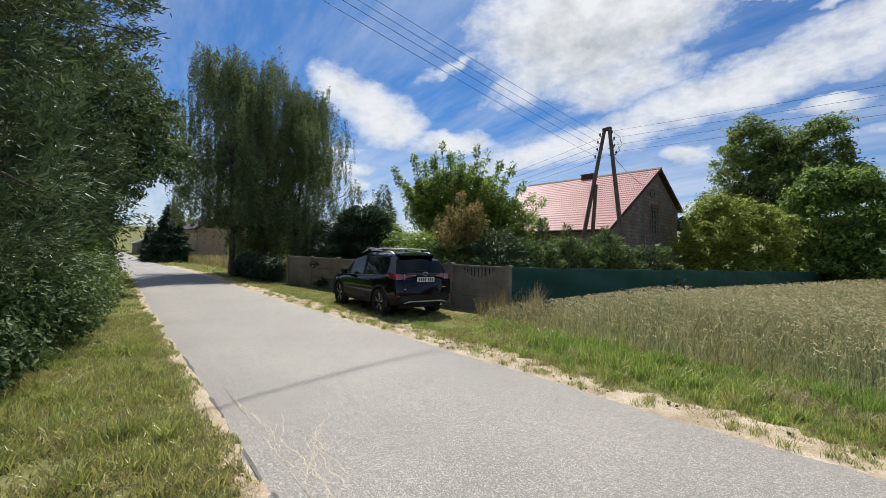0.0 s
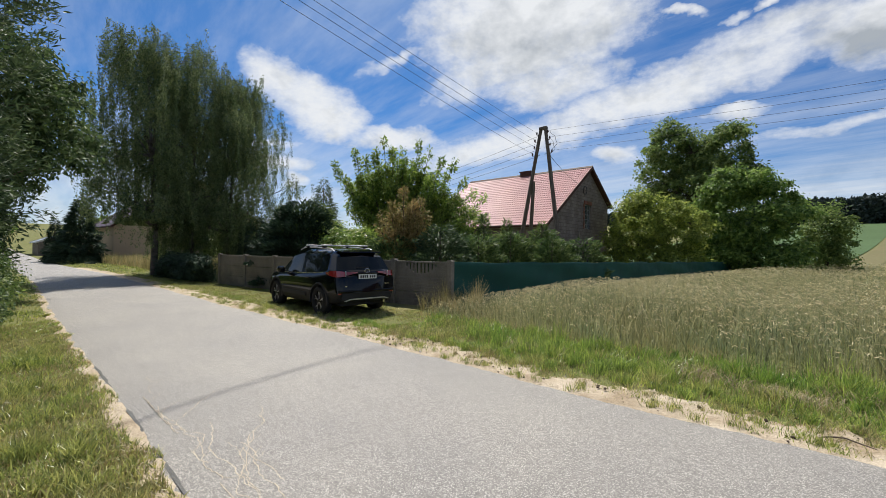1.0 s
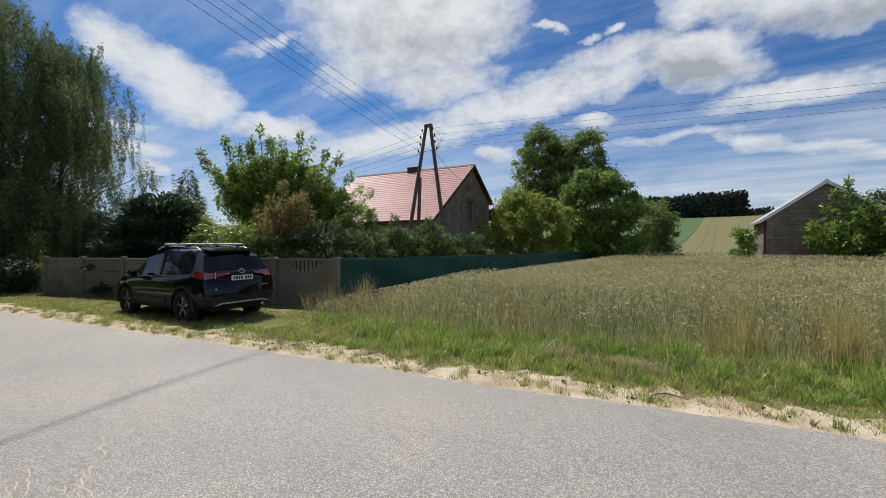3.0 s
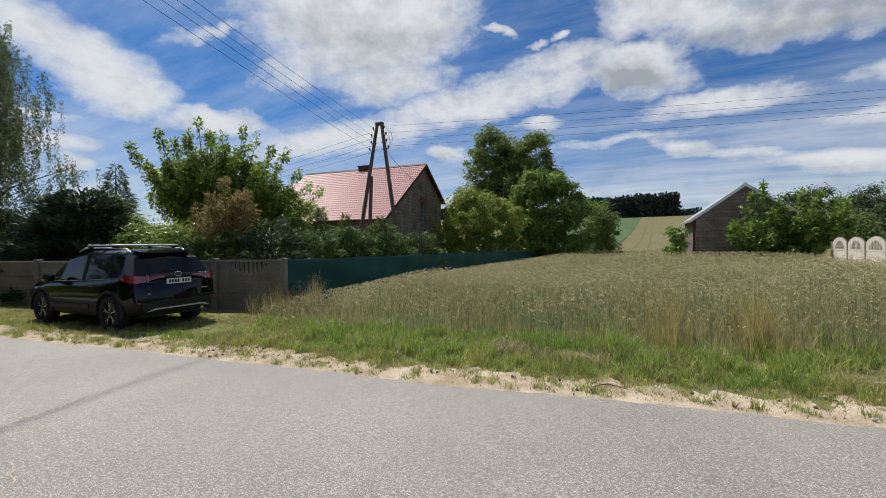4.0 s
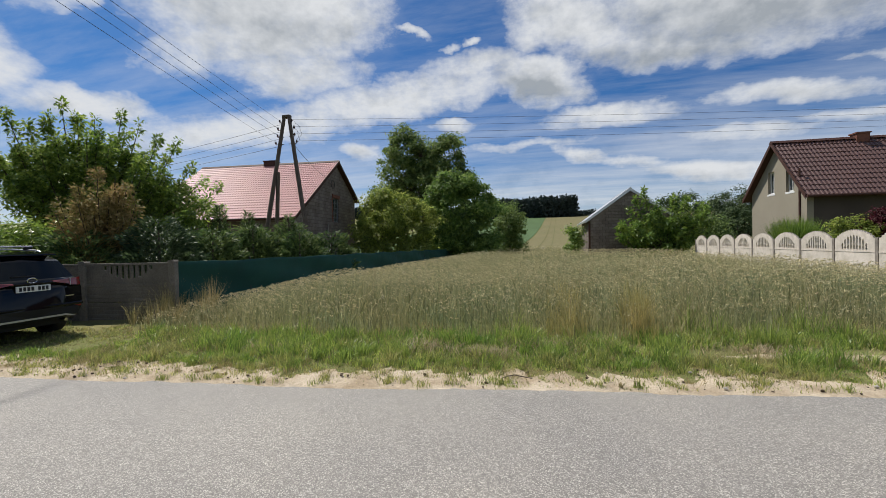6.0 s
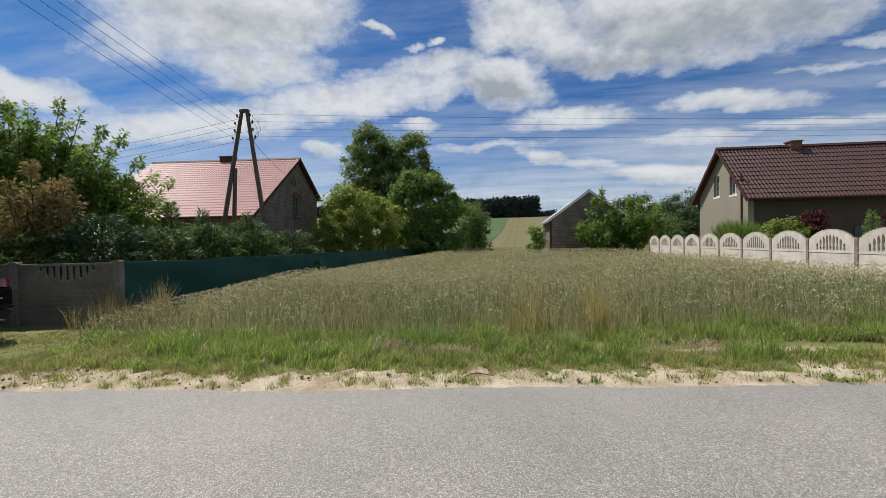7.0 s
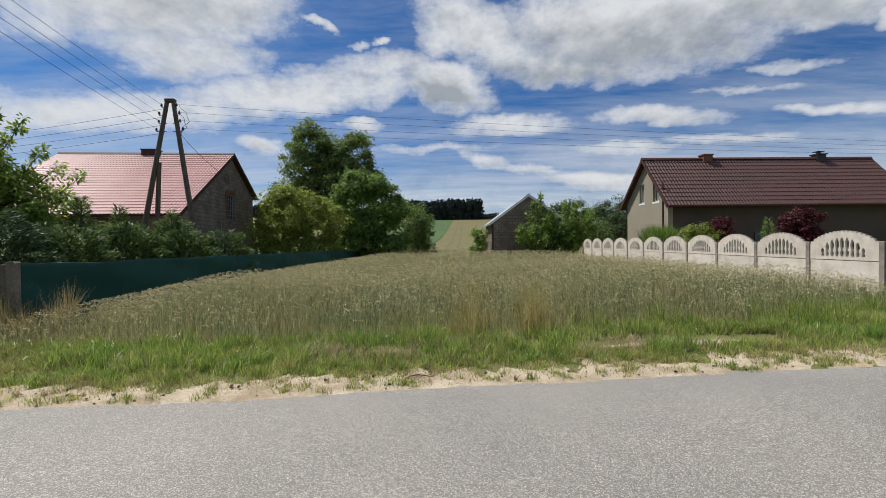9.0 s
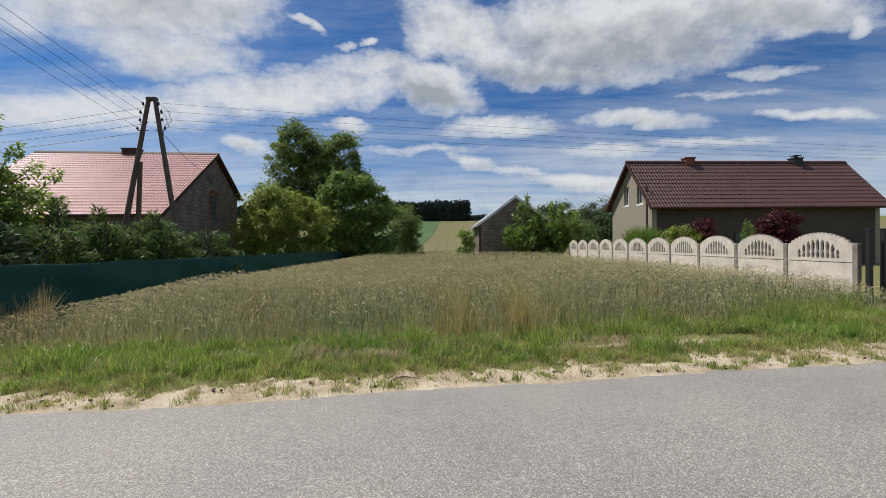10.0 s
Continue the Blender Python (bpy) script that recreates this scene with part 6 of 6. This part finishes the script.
def along(n, x0, x1, lo, hi, r0, r1):
    x = rng.uniform(x0, x1, n)
    y = road_right(x) + rng.uniform(lo, hi, n)
    bare = (x > 1.7) & (x < 5.2) & (y > 5.75 + 0.13 * x) & (y < 6.45 + 0.13 * x)
    return list(zip(x[~bare], y[~bare], rng.uniform(r0, r1, n)))


tufts("sand_tufts", "small green tufts rooted in the sand", along(120, -16, 8, 0.03, 0.3, 0.04, 0.13), 46, L_GRASS, 0.05, 0.13, 0.006, 0.6)
tufts("sand_tufts", "small dry tufts rooted in the sand", along(110, -16, 8, 0.03, 0.75, 0.03, 0.12), 34, L_DRY, 0.03, 0.1, 0.005, 0.8)
tufts("edge_tufts", "low green tufts along the sand's inner edge", along(120, -9, 8, 0.66, 1.05, 0.06, 0.16), 70, L_LUSH, 0.07, 0.17, 0.008, 0.6)
tufts("verge_tufts", "thick fresh green tufts in the verge", along(130, -6, 10, 0.95, 2.2, 0.1, 0.26), 130, L_LUSH, 0.14, 0.32, 0.009, 0.55)
tufts("verge_tufts", "yellow-green tufts in the verge", along(120, -7, 10, 0.8, 2.3, 0.08, 0.24), 110, L_GRASS, 0.1, 0.26, 0.008, 0.6)
tufts("near_tufts", "yellow-green tufts on the near verge", [(x, float(road_left(x)) - rng.uniform(0.3, 2.0), rng.uniform(0.06, 0.2)) for x in rng.uniform(-9, -1.4, 110)], 120, L_GRASS, 0.09, 0.22, 0.008, 0.7)
for cx, cy, rx, ry in ((-1.9, 5.95, 0.55, 0.28), (-0.25, 6.35, 0.5, 0.24), (-1.0, 5.75, 0.4, 0.2), (2.9, 6.35, 0.7, 0.22), (-4.2, 5.5, 0.5, 0.2)):
    q = rng.normal(0, 0.6, (420, 2)) * np.array([rx, ry])
    g = blade_mesh("dead_thatch", on_land(cx + q[:, 0], cy + q[:, 1], 0.06), rng.uniform(0.05, 0.14, 420), np.full(420, 0.007), rng.uniform(0.8, 1.6, 420), L_THATCH)
    tagged(g, "patch of dead brown thatch in the verge", "grass", kind="stuff")

# ---- distance ----
fy = gy[(gy >= 62) & (gy <= 302)]


def crop(name, label, left, right, mat):
    v = []
    for y in fy:
        for x in np.linspace(left(y), right(y), 6):
            v.append((x, y, float(land(x, y)) + 0.12))
    i = np.arange(len(v)).reshape(len(fy), 6)
    ob = raw(name, v, np.stack([i[:-1, :-1], i[:-1, 1:], i[1:, 1:], i[1:, :-1]], -1).reshape(-1, 4), mat, smooth=True)
    return tagged(ob, label, "field", kind="structure")


cut_line = lambda y: -6 + 6.5 * (y - 62) / 240
crop("far_field_green", "green crop on the far slope", lambda y: -58.0, lambda y: cut_line(y) - 0.4, M_FARGREEN)
crop("far_field_ripe", "ripe tan crop on the far slope", cut_line, lambda y: 260.0, M_FARTAN)
bm = bmesh.new()
for dx in (4.0, 6.4):
    v0 = [bm.verts.new((cut_line(y) + dx - 0.14, y, float(land(0, y)) + 0.16)) for y in fy]
    v1 = [bm.verts.new((cut_line(y) + dx + 0.14, y, float(land(0, y)) + 0.16)) for y in fy]
    for a, b, c, d in zip(v0, v1, v1[1:], v0[1:]):
        bm.faces.new((a, b, c, d))
tagged(part("tramline", bm, M_TRACK), "wheel tracks through the ripe crop", "track", kind="structure")


def wood(name, label, n, x0, x1, y0, y1, h0, h1, wide, per, size, mat, cone):
    """A far wood as one mass of many crowns of leaf clumps."""
    x, y = rng.uniform(x0, x1, n), rng.uniform(y0, y1, n)
    h = rng.uniform(h0, h1, n)
    s = rng.random((n, per))
    a = rng.uniform(0, 2 * math.pi, (n, per))
    z = land(x, y)[:, None] + h[:, None] * (0.02 + 0.98 * s)
    r = wide * ((1 - s) ** 0.7 if cone else np.sqrt(np.clip(1 - (2 * s - 0.9) ** 2 * 0.8, 0.1, 1))) * rng.uniform(0.4, 1.0, (n, per))
    P = np.stack([x[:, None] + r * np.cos(a), y[:, None] + r * np.sin(a), z], -1).reshape(-1, 3)
    D = spread(len(P)) + np.array([0, 0, 0.3])
    D /= np.linalg.norm(D, axis=1, keepdims=True)
    ln = size * rng.uniform(0.6, 1.3, len(P))
    return tagged(leaf_mesh(name, P, D, spread(len(P)), ln, ln * 0.7, mat), label, "wood", kind="stuff")


wood("far_wood", "dark conifer wood along the top of the slope", 560, -62, 22, 301, 330, 11.5, 15, 2.4, 46, 2.0, L_WOOD, True)
wood("distant_wood", "low dark line of woodland on the skyline", 320, 12, 330, 400, 440, 8, 11, 5, 50, 3.0, L_WOOD, False)
wood("distant_wood", "low dark line of woodland on the skyline", 200, -420, -60, 330, 380, 6, 10, 5, 60, 3.6, L_WOOD, False)
wood("hedgerow", "green trees and bushes along the distant road", 130, -170, -75, 2, 16, 2.5, 6, 2.2, 120, 0.7, L_TREE, False)
wood("near_roadside_wood", "green trees along the far bend of the road", 110, -170, -30, -24, -14, 4, 8, 2.4, 160, 0.8, L_TREE, False)
for x, y, h, w in ((22, 86, 9, 4), (27, 92, 10.5, 4.6), (33, 90, 9.5, 4.4), (38, 95, 11, 5), (45, 92, 10, 4.6), (31, 78, 6, 3.4), (24, 70, 4.5, 3)):
    tree("far_tree", "distant broad green tree", x, y, float(land(x, y)), [(0, 0, -0.2), (0, 0, 2), (0.1, 0, h * 0.6)], [(0, 0, h * 0.55, w * 0.85, w * 0.8, h * 0.45, 60)], L_FAR if h > 5 else L_DARKTREE, 0.4, 110, 1.2, group="distant trees", count=8)
# roadside conifers and hedge on the far left
conifer("spruce_tree", "dark blue-green spruce by the farmhouse", -50, -0.1, 0, 6.1, 1.9, 16000, L_SPRUCE, 0.42, power=0.95, tier=0.12, group="roadside spruces")
conifer("spruce_tree", "slim dark spruce by the farmhouse", -54, -1.9, 0, 4.4, 0.7, 7000, L_SPRUCE, 0.3, power=0.7, group="roadside spruces")
tree("clipped_hedge", "dark dense ivy hedge under the birches", -24.2, 3.75, 0, [(0, 0, 0), (0, 0, 0.6)], [(-1.6, -0.35, 0.6, 1.6, 0.45, 0.62, 60), (0.2, 0, 0.6, 1.6, 0.45, 0.62, 60), (1.8, 0.4, 0.6, 1.6, 0.45, 0.62, 60)], L_SPRUCE, 0.125, 140, 0.3, r0=0.04, category="hedge", count=8)
conifer("garden_conifer", "dark garden conifer behind the fence", -26.5, 8.0, 0, 3.6, 1.4, 12000, L_SPRUCE, 0.22, power=0.6, category="shrub", group="garden conifers")
conifer("garden_conifer", "dark garden conifer behind the fence", -23.3, 7.6, 0, 3.0, 1.2, 10000, L_SPRUCE, 0.2, power=0.6, category="shrub", group="garden conifers")
tree("ornamental_grass", "fountain of long green ornamental grass", 11.65, 23.4, 0, [(0, 0, 0), (0, 0, 0.3)], [(0, 0, 0.6, 0.5, 0.5, 0.4, 6)], L_BUSH, 0.3, 40, 0.4, r0=0.02, category="ornamental grass", count=3, aspect=0.12)
n = 4200
a = rng.uniform(0, 2 * math.pi, n)
base = np.stack([0.35 * np.cos(a) * rng.random(n), 0.35 * np.sin(a) * rng.random(n), np.zeros(n)], 1)
og = [o for o in scene.objects if o.name == "ornamental_grass"][0]
blade_mesh("blades", base, rng.uniform(1.8, 3.0, n), np.full(n, 0.03), rng.uniform(0.25, 0.85, n), L_BUSH, og, bend=0.2)

# ---- small things on the road and verge ----
def crack(name, pts, w):
    bm = bmesh.new()
    prev = None
    for i, (x, y) in enumerate(pts):
        ww = w * (0.4 + 0.6 * abs(noise.noise((x * 9, y * 9, 0)))) * (0.4 if i in (0, len(pts) - 1) else 1)
        z = float(land(x, y)) + 0.03 + 0.03 * math.sin(math.pi * min(1, max(0, (y - float(road_left(x))) / (float(road_right(x)) - float(road_left(x)))))) + 0.002
        cur = (bm.verts.new((x, y - ww, z)), bm.verts.new((x, y + ww, z)))
        if prev:
            bm.faces.new((prev[0], cur[0], cur[1], prev[1]))
        prev = cur
    return tagged(part(name, bm, M_CRACK), "sand-filled crack in the worn asphalt", "crack", "asphalt cracks", "structure")


rr = random.Random(3)
for x0, off, length in ((-2.9, 0.42, 1.6), (-3.1, 0.48, 1.3), (-3.6, 0.36, 1.6), (-3.0, 0.75, 0.7), (-4.3, 0.35, 1.1), (-4.6, 0.4, 1.0), (-2.4, 0.55, 0.9), (-2.2, 0.5, 1.3), (-3.5, 0.62, 0.8), (-5.6, 0.45, 0.8), (-2.0, 0.42, 1.9), (-3.3, 0.36, 2.0), (-2.8, 0.62, 1.0)):
    pts, x, y = [], x0, float(road_left(x0)) + max(off * 0.75, 0.26)
    slope = rr.uniform(-0.25, 0.25)
    while x > x0 - length:
        pts.append((x, y))
        x -= rr.uniform(0.02, 0.05)
        slope = 0.75 * slope + rr.uniform(-0.55, 0.53)
        y = max(y + 0.035 * slope, float(road_left(x)) + 0.24)
    crack("asphalt_crack", pts, rr.uniform(0.0045, 0.007))
    k = rr.randrange(4, len(pts) - 4)
    bx, by = pts[k]
    side = rr.choice((-1, 1))
    pts = [(bx, by)]
    for s in range(rr.randrange(4, 10)):
        bx -= rr.uniform(0.012, 0.035)
        by = max(by + side * rr.uniform(0.0, 0.035), float(road_left(bx)) + 0.24)
        pts.append((bx, by))
    crack("asphalt_crack", pts, 0.0045)
for x0, x1, off in ((-1.6, -1.95, 0.06), (-2.05, -2.6, 0.05), (-2.75, -3.1, 0.07), (-3.3, -4.2, 0.05), (-4.6, -5.3, 0.06), (-6.2, -7.4, 0.06)):
    bm = bmesh.new()
    prev = None
    for x in np.linspace(x0, x1, 14):
        y = float(road_left(x)) + off
        w = 0.008 * math.sin(math.pi * (x - x0) / (x1 - x0)) + 0.006 + 0.03 * abs(noise.noise((x * 13, 2, 0)))
        cur = tuple(bm.verts.new((x, y + d, float(land(x, y + d)) + 0.012 + 0.14 * max(0.0, d + off) * 0.75)) for d in (-0.01, w))
        if prev:
            bm.faces.new((prev[0], prev[1], cur[1], cur[0]))
        prev = cur
    bmesh.ops.recalc_face_normals(bm, faces=bm.faces)
    tagged(part("asphalt_edge", bm, M_PATCH), "dark broken edge of the asphalt", "asphalt edge", "broken asphalt edges", "structure")
M_CLOD = material("dark_clod", (0.1, 0.075, 0.05), 0.95, 0.3, 6, 60, 0.6)
M_STONE = material("pale_pebble", (0.45, 0.42, 0.37), 0.9, 0.2, 6, 60, 0.4)
for k in range(240):
    x = rr.uniform(-10, 9)
    y = float(road_right(x)) + rr.uniform(0.0, 0.75)
    bm = bmesh.new()
    bmesh.ops.create_icosphere(bm, subdivisions=1, radius=rr.choice((0.006, 0.008, 0.01, 0.014, 0.022)))
    for v in bm.verts:
        v.co *= rr.uniform(0.7, 1.3)
        v.co.z *= 0.7
    ob = part("clod", bm, M_CLOD if k % 6 else M_STONE)
    ob.location = (x, y, float(land(x, y)) + 0.03)
    tagged(ob, "small clod of earth lying on the sand", "clod", "clods on the sand")
M_TWIG = material("dry_twig", (0.17, 0.13, 0.1), 0.9, 0.3, 20, 120, 0.5)
bm = bmesh.new()
tube(bm, [Vector(p) for p in ((0, 0, 0.01), (0.07, 0.03, 0.035), (0.16, 0.05, 0.05), (0.27, 0.04, 0.035), (0.36, 0.07, 0.012))], [0.007, 0.008, 0.007, 0.006, 0.003], 6)
twig = part("twig", bm, M_TWIG)
twig.location = (-0.62, 4.78, float(land(-0.62, 4.78)) + 0.025)
tagged(twig, "thin bent dry twig lying on the sand", "twig")
